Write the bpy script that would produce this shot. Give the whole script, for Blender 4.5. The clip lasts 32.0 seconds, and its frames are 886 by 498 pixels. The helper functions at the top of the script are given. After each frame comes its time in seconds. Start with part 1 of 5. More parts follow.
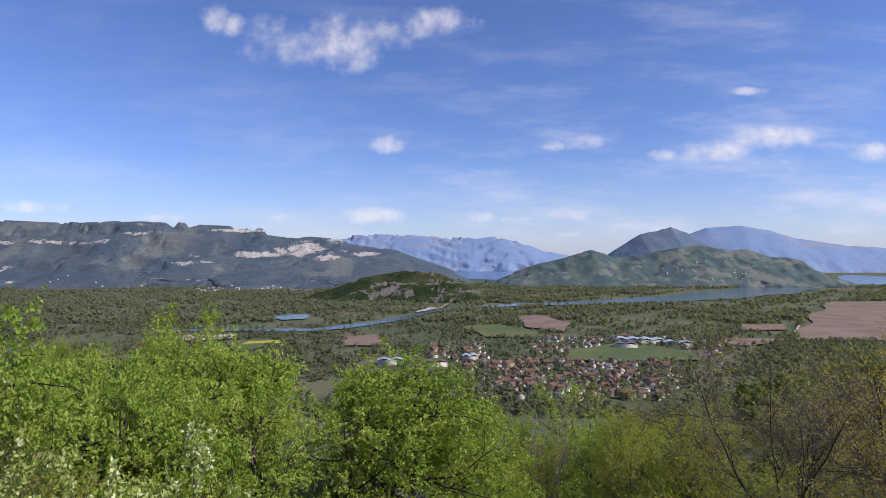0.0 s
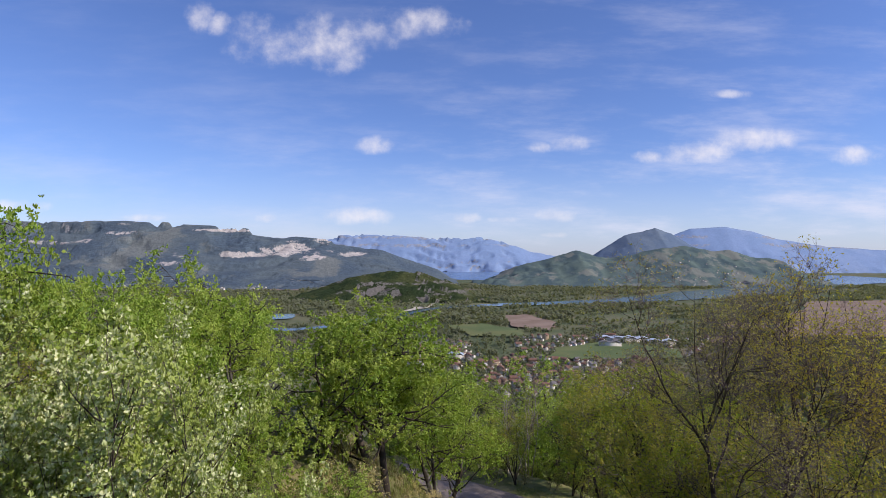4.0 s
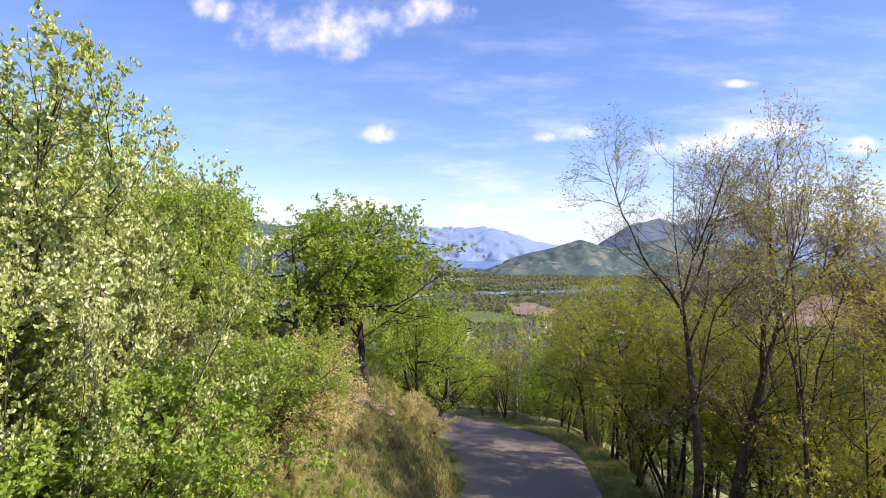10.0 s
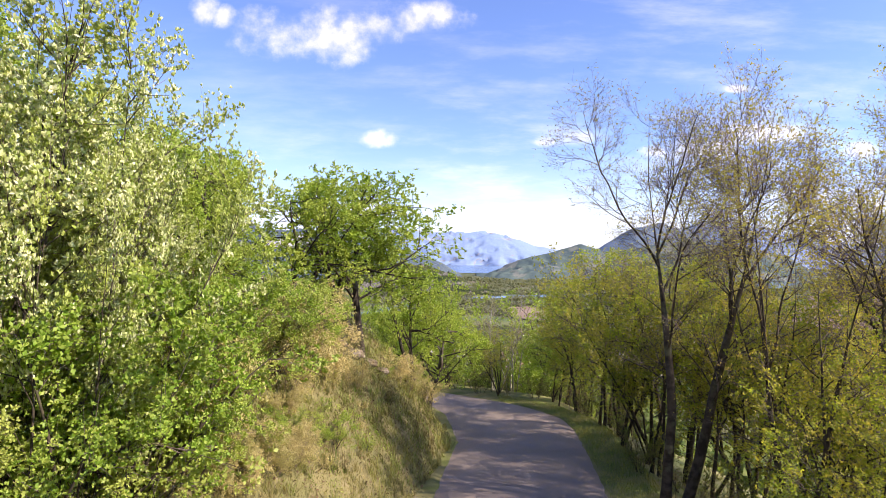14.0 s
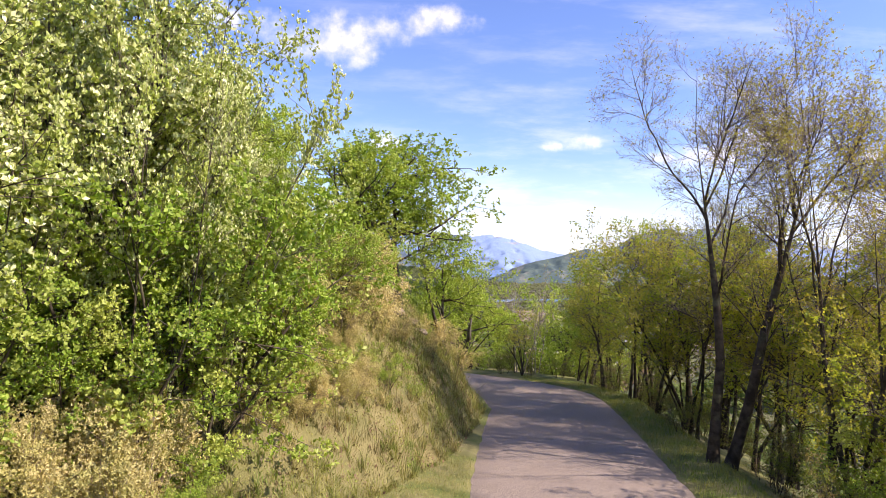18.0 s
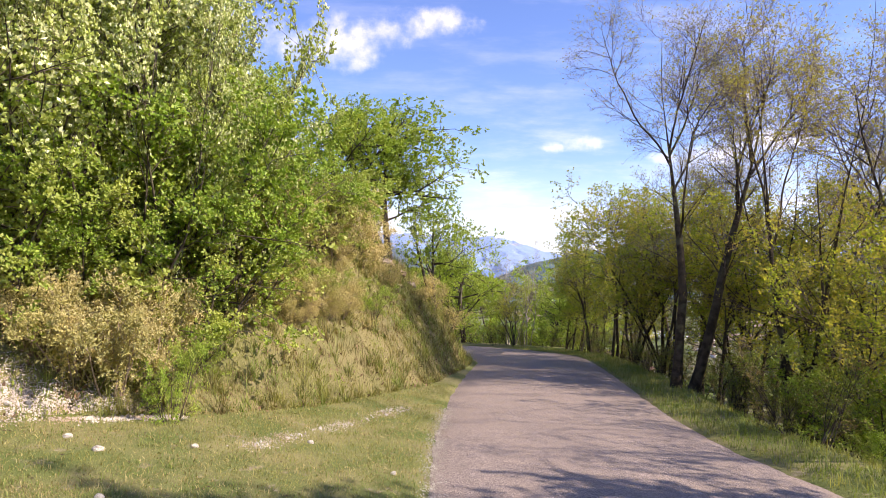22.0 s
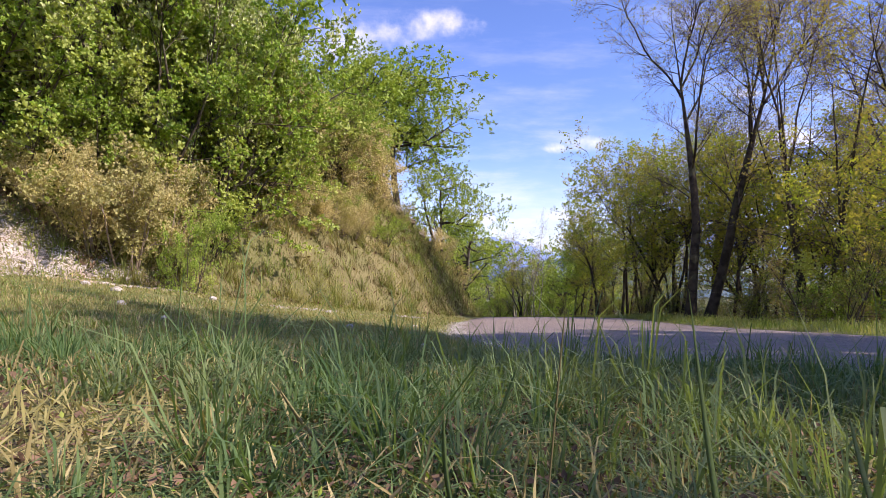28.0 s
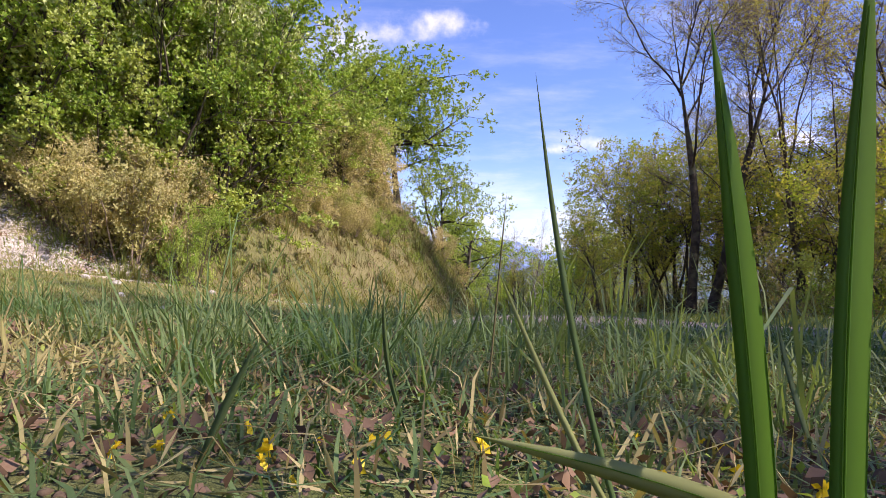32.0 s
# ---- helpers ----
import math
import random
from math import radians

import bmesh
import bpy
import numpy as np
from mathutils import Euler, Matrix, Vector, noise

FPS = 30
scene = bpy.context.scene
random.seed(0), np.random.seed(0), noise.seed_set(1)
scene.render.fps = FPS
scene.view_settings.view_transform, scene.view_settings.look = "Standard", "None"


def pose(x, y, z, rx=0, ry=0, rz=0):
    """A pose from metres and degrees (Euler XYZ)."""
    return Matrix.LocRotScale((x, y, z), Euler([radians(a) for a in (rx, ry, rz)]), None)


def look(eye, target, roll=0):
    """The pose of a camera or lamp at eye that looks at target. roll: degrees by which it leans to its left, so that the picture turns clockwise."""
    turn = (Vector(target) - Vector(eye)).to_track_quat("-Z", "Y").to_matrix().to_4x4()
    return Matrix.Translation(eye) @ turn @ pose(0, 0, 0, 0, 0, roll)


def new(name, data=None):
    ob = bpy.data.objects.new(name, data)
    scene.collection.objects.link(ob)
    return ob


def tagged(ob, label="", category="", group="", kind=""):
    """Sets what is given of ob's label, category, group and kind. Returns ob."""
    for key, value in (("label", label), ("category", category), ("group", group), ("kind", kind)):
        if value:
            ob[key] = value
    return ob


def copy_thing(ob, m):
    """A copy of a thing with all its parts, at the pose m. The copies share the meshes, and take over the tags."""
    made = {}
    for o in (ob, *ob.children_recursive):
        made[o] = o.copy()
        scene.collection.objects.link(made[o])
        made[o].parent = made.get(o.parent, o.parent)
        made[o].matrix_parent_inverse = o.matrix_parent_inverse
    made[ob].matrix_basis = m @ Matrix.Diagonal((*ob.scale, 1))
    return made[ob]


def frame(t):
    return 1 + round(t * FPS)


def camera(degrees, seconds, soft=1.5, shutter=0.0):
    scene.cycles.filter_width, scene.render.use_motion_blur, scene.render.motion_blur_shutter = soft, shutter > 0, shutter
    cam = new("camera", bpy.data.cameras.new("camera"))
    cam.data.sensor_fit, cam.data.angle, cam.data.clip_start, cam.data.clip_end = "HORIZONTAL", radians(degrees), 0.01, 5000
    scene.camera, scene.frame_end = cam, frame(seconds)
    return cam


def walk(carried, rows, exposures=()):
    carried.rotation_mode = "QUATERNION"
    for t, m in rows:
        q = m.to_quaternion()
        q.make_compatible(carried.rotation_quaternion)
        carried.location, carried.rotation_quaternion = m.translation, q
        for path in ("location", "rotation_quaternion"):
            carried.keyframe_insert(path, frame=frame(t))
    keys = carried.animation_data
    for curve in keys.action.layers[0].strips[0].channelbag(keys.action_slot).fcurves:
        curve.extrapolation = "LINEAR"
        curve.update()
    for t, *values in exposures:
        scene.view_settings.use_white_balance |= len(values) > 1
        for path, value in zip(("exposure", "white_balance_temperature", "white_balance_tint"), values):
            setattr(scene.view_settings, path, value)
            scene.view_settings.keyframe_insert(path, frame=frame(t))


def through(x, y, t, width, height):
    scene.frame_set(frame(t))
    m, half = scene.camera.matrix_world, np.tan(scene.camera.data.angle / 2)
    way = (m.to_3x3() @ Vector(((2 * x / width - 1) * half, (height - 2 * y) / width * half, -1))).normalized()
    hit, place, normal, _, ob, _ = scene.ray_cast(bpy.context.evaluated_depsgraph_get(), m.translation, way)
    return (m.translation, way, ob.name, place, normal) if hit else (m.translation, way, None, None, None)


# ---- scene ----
cam = camera(76.2, 32.0, soft=0.6)
PATH = [
    (0, (-1.335, 4.065, 12.944), (-1.335, 6.065, 12.964), 0.1),
    (0.5, (-0.858, 3.387, 13.011), (-0.857, 5.387, 13.029), 0.1),
    (1, (-0.752, 2.937, 13.103), (-0.736, 4.937, 13.123), 0.1),
    (1.5, (-0.568, 2.699, 13.018), (-0.53, 4.698, 13.04), 0.1),
    (2, (-0.502, 2.631, 12.619), (-0.454, 4.63, 12.641), 0.1),
    (2.5, (-0.551, 2.512, 12.184), (-0.498, 4.511, 12.206), 0.1),
    (3, (-0.536, 2.499, 11.76), (-0.484, 4.499, 11.783), -0.1),
    (3.5, (-0.539, 2.43, 11.403), (-0.487, 4.429, 11.425), 0.1),
    (5.5, (-0.445, 2.483, 10.036), (-0.416, 4.482, 10.061), -0.2),
    (6, (-0.416, 2.392, 9.731), (-0.392, 4.391, 9.756), -0.3),
    (6.5, (-0.38, 2.284, 9.436), (-0.36, 4.284, 9.461), -0.3),
    (7, (-0.336, 2.182, 9.171), (-0.316, 4.182, 9.196), -0.1),
    (7.5, (-0.266, 2.04, 8.933), (-0.244, 4.04, 8.916), -0.0),
    (8, (-0.18, 1.946, 8.67), (-0.158, 3.946, 8.653), 0.1),
    (8.5, (-0.052, 1.981, 8.386), (-0.034, 3.981, 8.369), 0.1),
    (9, (0.076, 2.182, 8.054), (0.105, 4.182, 8.038), 0.3),
    (9.5, (0.274, 2.49, 7.7), (0.3, 4.49, 7.685), 0.4),
    (10, (0.386, 2.733, 7.363), (0.419, 4.733, 7.348), 0.5),
    (10.5, (0.207, 3.051, 7.12), (0.253, 5.051, 7.106), 0.3),
    (11, (0.225, 3.063, 6.88), (0.261, 5.063, 6.87), 0.4),
    (11.5, (0.429, 2.985, 6.691), (0.464, 4.984, 6.682), 0.5),
    (12, (0.687, 2.925, 6.5), (0.721, 4.924, 6.494), 0.6),
    (12.5, (0.662, 2.298, 6.332), (0.712, 4.297, 6.328), 0.6),
    (13, (0.624, 1.848, 6.258), (0.681, 3.847, 6.256), 0.5),
    (13.5, (0.716, 1.691, 6.073), (0.762, 3.69, 6.073), 0.5),
    (15.5, (0.468, 1.689, 5.153), (0.479, 3.689, 5.16), 0.6),
    (16, (-0.248, 1.782, 4.954), (-0.237, 3.782, 4.963), 0.8),
    (16.5, (-0.565, 1.901, 4.752), (-0.553, 3.901, 4.762), 0.8),
    (17, (-0.68, 1.954, 4.574), (-0.666, 3.954, 4.585), 1.0),
    (17.5, (-0.677, 1.991, 4.404), (-0.663, 3.991, 4.417), 1.1),
    (18, (-0.559, 1.535, 4.213), (-0.548, 3.535, 4.227), 1.1),
    (18.5, (-0.357, 1.14, 4.014), (-0.344, 3.14, 4.027), 1.2),
    (19, (-0.212, 0.747, 3.807), (-0.198, 2.746, 3.821), 1.2),
    (19.5, (-0.064, 0.35, 3.581), (-0.05, 2.35, 3.596), 1.2),
    (20, (0.022, 0.182, 3.326), (0.033, 2.182, 3.342), 1.1),
    (20.5, (0.088, 0.126, 3.085), (0.096, 2.126, 3.104), 1.1),
    (21, (-0.117, 0.137, 2.859), (-0.11, 2.136, 2.88), 1.0),
    (21.5, (-0.128, 0.166, 2.639), (-0.123, 2.166, 2.66), 0.9),
    (22, (0.037, 0.193, 2.391), (0.043, 2.193, 2.411), 0.8),
    (22.5, (0.019, 0.224, 2.162), (0.025, 2.224, 2.183), 0.8),
    (23, (0.039, 0.299, 1.927), (0.045, 2.299, 1.946), 0.7),
    (23.5, (0.075, 0.354, 1.662), (0.08, 2.354, 1.683), 0.7),
    (24, (-0.006, 0.376, 1.42), (-0.004, 2.376, 1.444), 0.6),
    (24.5, (-0.168, 0.443, 1.199), (-0.167, 2.442, 1.224), 0.6),
    (25, (-0.185, 0.495, 0.98), (-0.185, 2.495, 1.007), 0.5),
    (25.5, (-0.103, 0.493, 0.762), (-0.105, 2.493, 0.791), 0.4),
    (26, (-0.118, 0.5, 0.558), (-0.121, 2.5, 0.587), 0.4),
    (26.5, (-0.106, 0.49, 0.374), (-0.11, 2.489, 0.403), 0.4),
    (28.5, (-0.225, 0.296, 0.249), (-0.229, 2.296, 0.274), 0.3),
    (29, (-0.234, 0.272, 0.249), (-0.238, 2.271, 0.274), 0.3),
    (29.5, (-0.217, 0.284, 0.259), (-0.221, 2.283, 0.283), 0.3),
    (30, (-0.205, 0.3, 0.252), (-0.207, 2.3, 0.275), 0.3),
    (30.5, (-0.19, 0.305, 0.221), (-0.193, 2.305, 0.245), 0.4),
    (31, (-0.224, 0.335, 0.218), (-0.225, 2.335, 0.243), 0.3),
    (31.5, (-0.244, 0.353, 0.19), (-0.245, 2.353, 0.216), 0.3),
    (32, (-0.146, 0.318, 0.167), (-0.156, 2.317, 0.195), 0.4),
]
# the clip's camera opens up as the green fills its picture
EXPOSURES = [(0.0, -0.2, 6550, 13), (6.0, -0.13, 6650, 13), (8.0, 0.1, 6850, 13), (9.5, 0.48, 7050, 14), (13.0, 0.85, 7300, 16), (19.0, 0.87, 7400, 18), (23.5, 0.85, 7300, 18), (26.0, 0.62, 6800, 22), (32.0, 0.68, 6750, 23)]
walk(cam, [(t, look(eye, target, roll)) for t, eye, target, roll in PATH], EXPOSURES)

# ---- light ----
SUN_AZ, SUN_EL = radians(-20), radians(40)      # sun stands to the right, a little behind the viewer
sun_dir = Vector((math.cos(SUN_AZ) * math.cos(SUN_EL), math.sin(SUN_AZ) * math.cos(SUN_EL), math.sin(SUN_EL)))
sun = new("sun", bpy.data.lights.new("sun", "SUN"))
sun.data.energy, sun.data.angle, sun.data.color = 5.0, radians(0.53), (1.0, 0.93, 0.82)
sun.matrix_world = look(sun_dir * 50, (0, 0, 0))


class Nodes:
    """Short way to wire shader nodes."""

    def __init__(self, tree):
        self.t = tree
        tree.nodes.clear()

    def add(self, kind, ins=None, **props):
        n = self.t.nodes.new(kind)
        if "operation" in props:
            n.operation = props["operation"]
        if "interpolation_type" in props:
            n.interpolation_type = props["interpolation_type"]
        if "data_type" in props:
            n.data_type = props["data_type"]
        if "blend_type" in props:
            n.blend_type = props["blend_type"]
        if "sky_type" in props:
            n.sky_type = props["sky_type"]
        if "sun_disc" in props:
            n.sun_disc = props["sun_disc"]
        if "sun_elevation" in props:
            n.sun_elevation = props["sun_elevation"]
        if "sun_rotation" in props:
            n.sun_rotation = props["sun_rotation"]
        if "altitude" in props:
            n.altitude = props["altitude"]
        if "air_density" in props:
            n.air_density = props["air_density"]
        if "dust_density" in props:
            n.dust_density = props["dust_density"]
        if "ozone_density" in props:
            n.ozone_density = props["ozone_density"]
        for k, v in (ins or {}).items():
            if isinstance(v, bpy.types.NodeSocket):
                self.t.links.new(v, n.inputs[k])
            else:
                n.inputs[k].default_value = v
        return n

    def math(self, op, a, b=0.0, c=0.0):
        return self.add("ShaderNodeMath", {0: a, 1: b, 2: c}, operation=op).outputs[0]

    def ramp(self, v, lo, hi, a=0.0, b=1.0):
        return self.add("ShaderNodeMapRange", {0: v, 1: lo, 2: hi, 3: a, 4: b}, interpolation_type="SMOOTHSTEP").outputs[0]

    def mix(self, f, a, b, blend="MIX"):
        n = self.add("ShaderNodeMix", data_type="RGBA", blend_type=blend)
        for i, v in ((0, f), (6, a), (7, b)):
            if isinstance(v, bpy.types.NodeSocket):
                self.t.links.new(v, n.inputs[i])
            else:
                n.inputs[i].default_value = v if i == 0 else (*v, 1)
        return n.outputs[2]

    def noise(self, scale, vec=None, detail=4.0, rough=0.55):
        ins = {"Scale": scale, "Detail": detail, "Roughness": rough}
        if vec is not None:
            ins["Vector"] = vec
        return self.add("ShaderNodeTexNoise", ins).outputs["Fac"]


# ---- sky with cumulus puffs and thin high cloud ----
world = bpy.data.worlds.new("sky")
scene.world = world
world.use_nodes = True
n = Nodes(world.node_tree)
sky = n.add("ShaderNodeTexSky", sky_type="NISHITA", sun_disc=False, sun_elevation=SUN_EL, sun_rotation=math.pi / 2 - SUN_AZ,
            altitude=400, air_density=1.0, dust_density=0.6, ozone_density=2.5)
where = n.add("ShaderNodeTexCoord").outputs["Generated"]
sep = n.add("ShaderNodeSeparateXYZ", {0: where})
ahead = n.math("MAXIMUM", n.math("ABSOLUTE", sep.outputs[1]), 0.05)
cu = n.math("DIVIDE", sep.outputs[0], ahead)
cv = n.math("DIVIDE", sep.outputs[2], ahead)
flat = n.add("ShaderNodeCombineXYZ", {0: cu, 1: cv}).outputs[0]
puff = n.noise(11.0, flat, 7.0, 0.58)
puff2 = n.noise(34.0, flat, 4.0, 0.6)
lumps = n.math("ADD", n.math("MULTIPLY", puff, 2.6), n.math("MULTIPLY", puff2, 0.9))
CLOUDS = [(-.319, .386, .055, .05), (-.255, .372, .07, .045), (-.145, .388, .06, .045), (-.055, .408, .06, .03), (-.37, .405, .03, .025),
          (.40, .178, .05, .014), (-.19, .377, .10, .055), (-.10, .40, .06, .04), (-.015, .412, .085, .032), (-.405, .417, .03, .03),
          (-.098, .193, .042, .018), (.25, .2, .04, .018), (.193, .194, .024, .012), (.47, .185, .10, .022), (.58, .207, .08, .025),
          (.53, .292, .055, .009), (.77, .182, .06, .02), (-.72, .084, .07, .013), (-.134, .07, .075, .017), (-.285, .064, .022, .01),
          (.225, .07, .042, .014), (-.5, .064, .04, .008), (.066, .066, .026, .011), (.135, .064, .03, .007), (.22, .037, .028, .007)]
total = None
for u, v, a, b in CLOUDS:
    du = n.math("DIVIDE", n.math("SUBTRACT", cu, u), a * 1.2)
    dv = n.math("DIVIDE", n.math("SUBTRACT", cv, v), b * 1.2)
    m = n.math("SUBTRACT", 1.0, n.math("ADD", n.math("MULTIPLY", du, du), n.math("MULTIPLY", dv, dv)))
    m = n.math("MAXIMUM", m, -1.0)
    total = m if total is None else n.math("MAXIMUM", total, m)
body = n.ramp(n.math("ADD", total, n.math("MULTIPLY", n.math("SUBTRACT", lumps, 1.95), 1.0)), 0.05, 1.6, 0.0, 0.8)
stretch = n.add("ShaderNodeMapping", {"Vector": flat, "Scale": (1.4, 6.0, 1.0), "Rotation": (0, 0, 0.12)}).outputs[0]
veil = n.ramp(n.noise(2.2, stretch, 6.0, 0.62), 0.42, 0.82, 0.0, 0.8)
low = n.ramp(cv, 0.0, 0.36, 1.0, 0.3)
veil = n.math("MULTIPLY", veil, n.math("MULTIPLY", low, n.ramp(cu, -0.5, 0.5, 0.4, 1.15)))
hazy = n.math("MULTIPLY", n.ramp(cv, -0.02, 0.2, 0.42, 0.0), n.ramp(cu, -0.7, 0.2, 0.55, 1.0))
SKY_GAIN = (0.845, 0.985, 1.46)
base = n.mix(1.0, sky.outputs[0], SKY_GAIN, "MULTIPLY")
base = n.mix(hazy, base, (6.6, 7.3, 9.2))
base = n.mix(veil, base, (8.1, 8.2, 9.6))
shade = n.mix(n.ramp(puff, 0.3, 0.62), (7.2, 7.2, 8.3), (9.7, 9.3, 9.5))
base = n.mix(body, base, shade)
bg = n.add("ShaderNodeBackground", {"Color": base, "Strength": 0.115})
n.t.links.new(bg.outputs[0], n.add("ShaderNodeOutputWorld").inputs[0])


# ---- materials ----
def finish(mat, n, shader):
    n.t.links.new(shader, n.add("ShaderNodeOutputMaterial").inputs[0])
    return mat


def surface(name, a, b, scale=3.0, rough=0.9, bump=0.3, c=None, fine=40.0, spec=0.2, grain=0.35, island=0.0, wide=0.0):
    """Two tones mottled at two sizes, with a third in patches and fine relief; island: variation from piece to piece."""
    mat = bpy.data.materials.new(name)
    mat.use_nodes = True
    n = Nodes(mat.node_tree)
    pos = n.add("ShaderNodeTexCoord").outputs["Object"]
    big = n.noise(scale, pos, 5.0)
    small = n.noise(fine, pos, 3.0)
    col = n.mix(n.ramp(big, 0.35, 0.65), a, b)
    if c is not None:
        col = n.mix(n.ramp(n.noise(wide or scale * 0.37, pos, 4.0), 0.52, 0.66), col, c)
    col = n.mix(grain, col, n.mix(small, (0.25, 0.25, 0.25), (1.0, 1.0, 1.0)), "MULTIPLY")
    col = n.mix(grain * 0.55, col, (1.0, 1.0, 1.0), "SOFT_LIGHT")
    if island:
        r = n.add("ShaderNodeNewGeometry").outputs["Random Per Island"]
        col = n.mix(island, col, n.mix(r, (0.35, 0.35, 0.35), (1.0, 1.0, 1.0)), "MULTIPLY")
    bmp = n.add("ShaderNodeBump", {"Height": small, "Strength": bump, "Distance": 0.6 / fine})
    s = n.add("ShaderNodeBsdfPrincipled", {"Base Color": col, "Roughness": rough, "Specular IOR Level": spec, "Normal": bmp.outputs[0]})
    return finish(mat, n, s.outputs[0])


def leafage(name, a, b, c, through=0.45, rough=0.55):
    """Leaf: three tones spread from leaf to leaf, light passing through."""
    mat = bpy.data.materials.new(name)
    mat.use_nodes = True
    n = Nodes(mat.node_tree)
    r = n.add("ShaderNodeNewGeometry").outputs["Random Per Island"]
    o = n.add("ShaderNodeObjectInfo").outputs["Random"]
    pos = n.add("ShaderNodeTexCoord").outputs["Object"]
    col = n.mix(n.ramp(r, 0.1, 0.9), a, b)
    col = n.mix(n.ramp(n.noise(0.9, pos, 3.0), 0.42, 0.62), col, c)
    col = n.mix(0.5, col, n.mix(o, (0.62, 0.66, 0.6), (1.0, 1.0, 1.0)), "MULTIPLY")
    d = n.add("ShaderNodeBsdfPrincipled", {"Base Color": col, "Roughness": rough, "Specular IOR Level": 0.28})
    tcol = n.mix(1.0, col, (1.15, 1.12, 0.45), "MULTIPLY")
    tr = n.add("ShaderNodeBsdfTranslucent", {"Color": tcol})
    m = n.add("ShaderNodeMixShader", {0: through, 1: d.outputs[0], 2: tr.outputs[0]})
    return finish(mat, n, m.outputs[0])


def ridge_mat(name, wood, wood2, rock, meadow, scale, steep=(0.62, 0.8), haze_tint=None, strata=None, cliffs=()):
    """Wooded mountainside: bare limestone where it is steep and at given cliff spots, meadows where it is gentle;
    distance haze is put into the base colours.
    """
    # distance haze is painted in: blue added to the wood and meadow colours
    blue = np.array(haze_tint or (0, 0, 0)) * 0.9
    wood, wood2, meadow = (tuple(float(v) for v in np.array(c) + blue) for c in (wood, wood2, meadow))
    mat = bpy.data.materials.new(name)
    mat.use_nodes = True
    n = Nodes(mat.node_tree)
    pos = n.add("ShaderNodeTexCoord").outputs["Object"]
    g = n.add("ShaderNodeNewGeometry")
    nz = n.add("ShaderNodeSeparateXYZ", {0: g.outputs["True Normal"]}).outputs[2]
    col = n.mix(n.ramp(n.noise(scale, pos, 6.0), 0.4, 0.62), wood, wood2)
    col = n.mix(n.ramp(n.noise(scale * 0.6, pos, 6.0, 0.6), 0.53, 0.6, 0.0, 0.85), col, meadow)
    tex = n.ramp(n.noise(scale * 14, pos, 5.0, 0.8), 0.3, 0.7)
    # hazed slopes also get a weaker grain
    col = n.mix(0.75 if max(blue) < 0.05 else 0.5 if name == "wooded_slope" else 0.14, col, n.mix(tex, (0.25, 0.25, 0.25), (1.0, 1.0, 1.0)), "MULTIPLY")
    edge = n.math("ADD", nz, n.math("MULTIPLY", n.math("SUBTRACT", n.noise(scale * 4, pos, 5.0, 0.65), 0.5), 0.5))
    col = n.mix(n.ramp(edge, steep[0], steep[1], 1.0, 0.0), col, n.mix(tex, tuple(0.55 * v for v in rock), rock))
    if strata:
        low, high, gap, share = strata
        z = n.add("ShaderNodeSeparateXYZ", {0: pos}).outputs[2]
        flat_pos = n.add("ShaderNodeMapping", {"Vector": pos, "Scale": (1.0, 1.0, 3.0)}).outputs[0]
        wob = n.noise(scale * 1.2, pos, 5.0)
        wavez = n.math("SINE", n.math("MULTIPLY", n.math("ADD", z, n.math("MULTIPLY", wob, gap * 1.6)), 6.283 / gap))
        band = n.math("MULTIPLY", n.ramp(wavez, 0.3, 0.7), n.ramp(n.noise(scale * 0.55, flat_pos, 3.0, 0.55), share, share + 0.04))
        band = n.math("MULTIPLY", band, n.ramp(n.noise(scale * 10, pos, 3.0, 0.7), 0.40, 0.54))
        band = n.math("MULTIPLY", band, n.math("MULTIPLY", n.ramp(z, low, low + 15), n.ramp(z, high - 8, high, 1.0, 0.0)))
        col = n.mix(band, col, n.mix(tex, tuple(0.6 * v for v in rock), rock))
    # cliff spots are placed to fit the camera's view, whatever the slope
    for cx, cz, rx, rz in cliffs:
        xyz = n.add("ShaderNodeSeparateXYZ", {0: pos})
        du = n.math("DIVIDE", n.math("SUBTRACT", xyz.outputs[0], float(cx)), float(rx))
        dv = n.math("DIVIDE", n.math("SUBTRACT", xyz.outputs[2], float(cz)), float(rz))
        near = n.math("SUBTRACT", 1.0, n.math("ADD", n.math("MULTIPLY", du, du), n.math("MULTIPLY", dv, dv)))
        ragged = n.math("ADD", near, n.math("MULTIPLY", n.math("SUBTRACT", n.noise(0.03, pos, 6.0, 0.72), 0.5), 5.0))
        col = n.mix(n.ramp(ragged, 0.25, 0.7), col, n.mix(tex, tuple(0.6 * v for v in rock), rock))
    bmp = n.add("ShaderNodeBump", {"Height": tex, "Strength": 0.6 if max(blue) < 0.05 or name == "wooded_slope" else 0.12, "Distance": 6.0})
    ins = {"Base Color": col, "Roughness": 0.95, "Specular IOR Level": 0.05, "Normal": bmp.outputs[0]}
    return finish(mat, n, n.add("ShaderNodeBsdfPrincipled", ins).outputs[0])


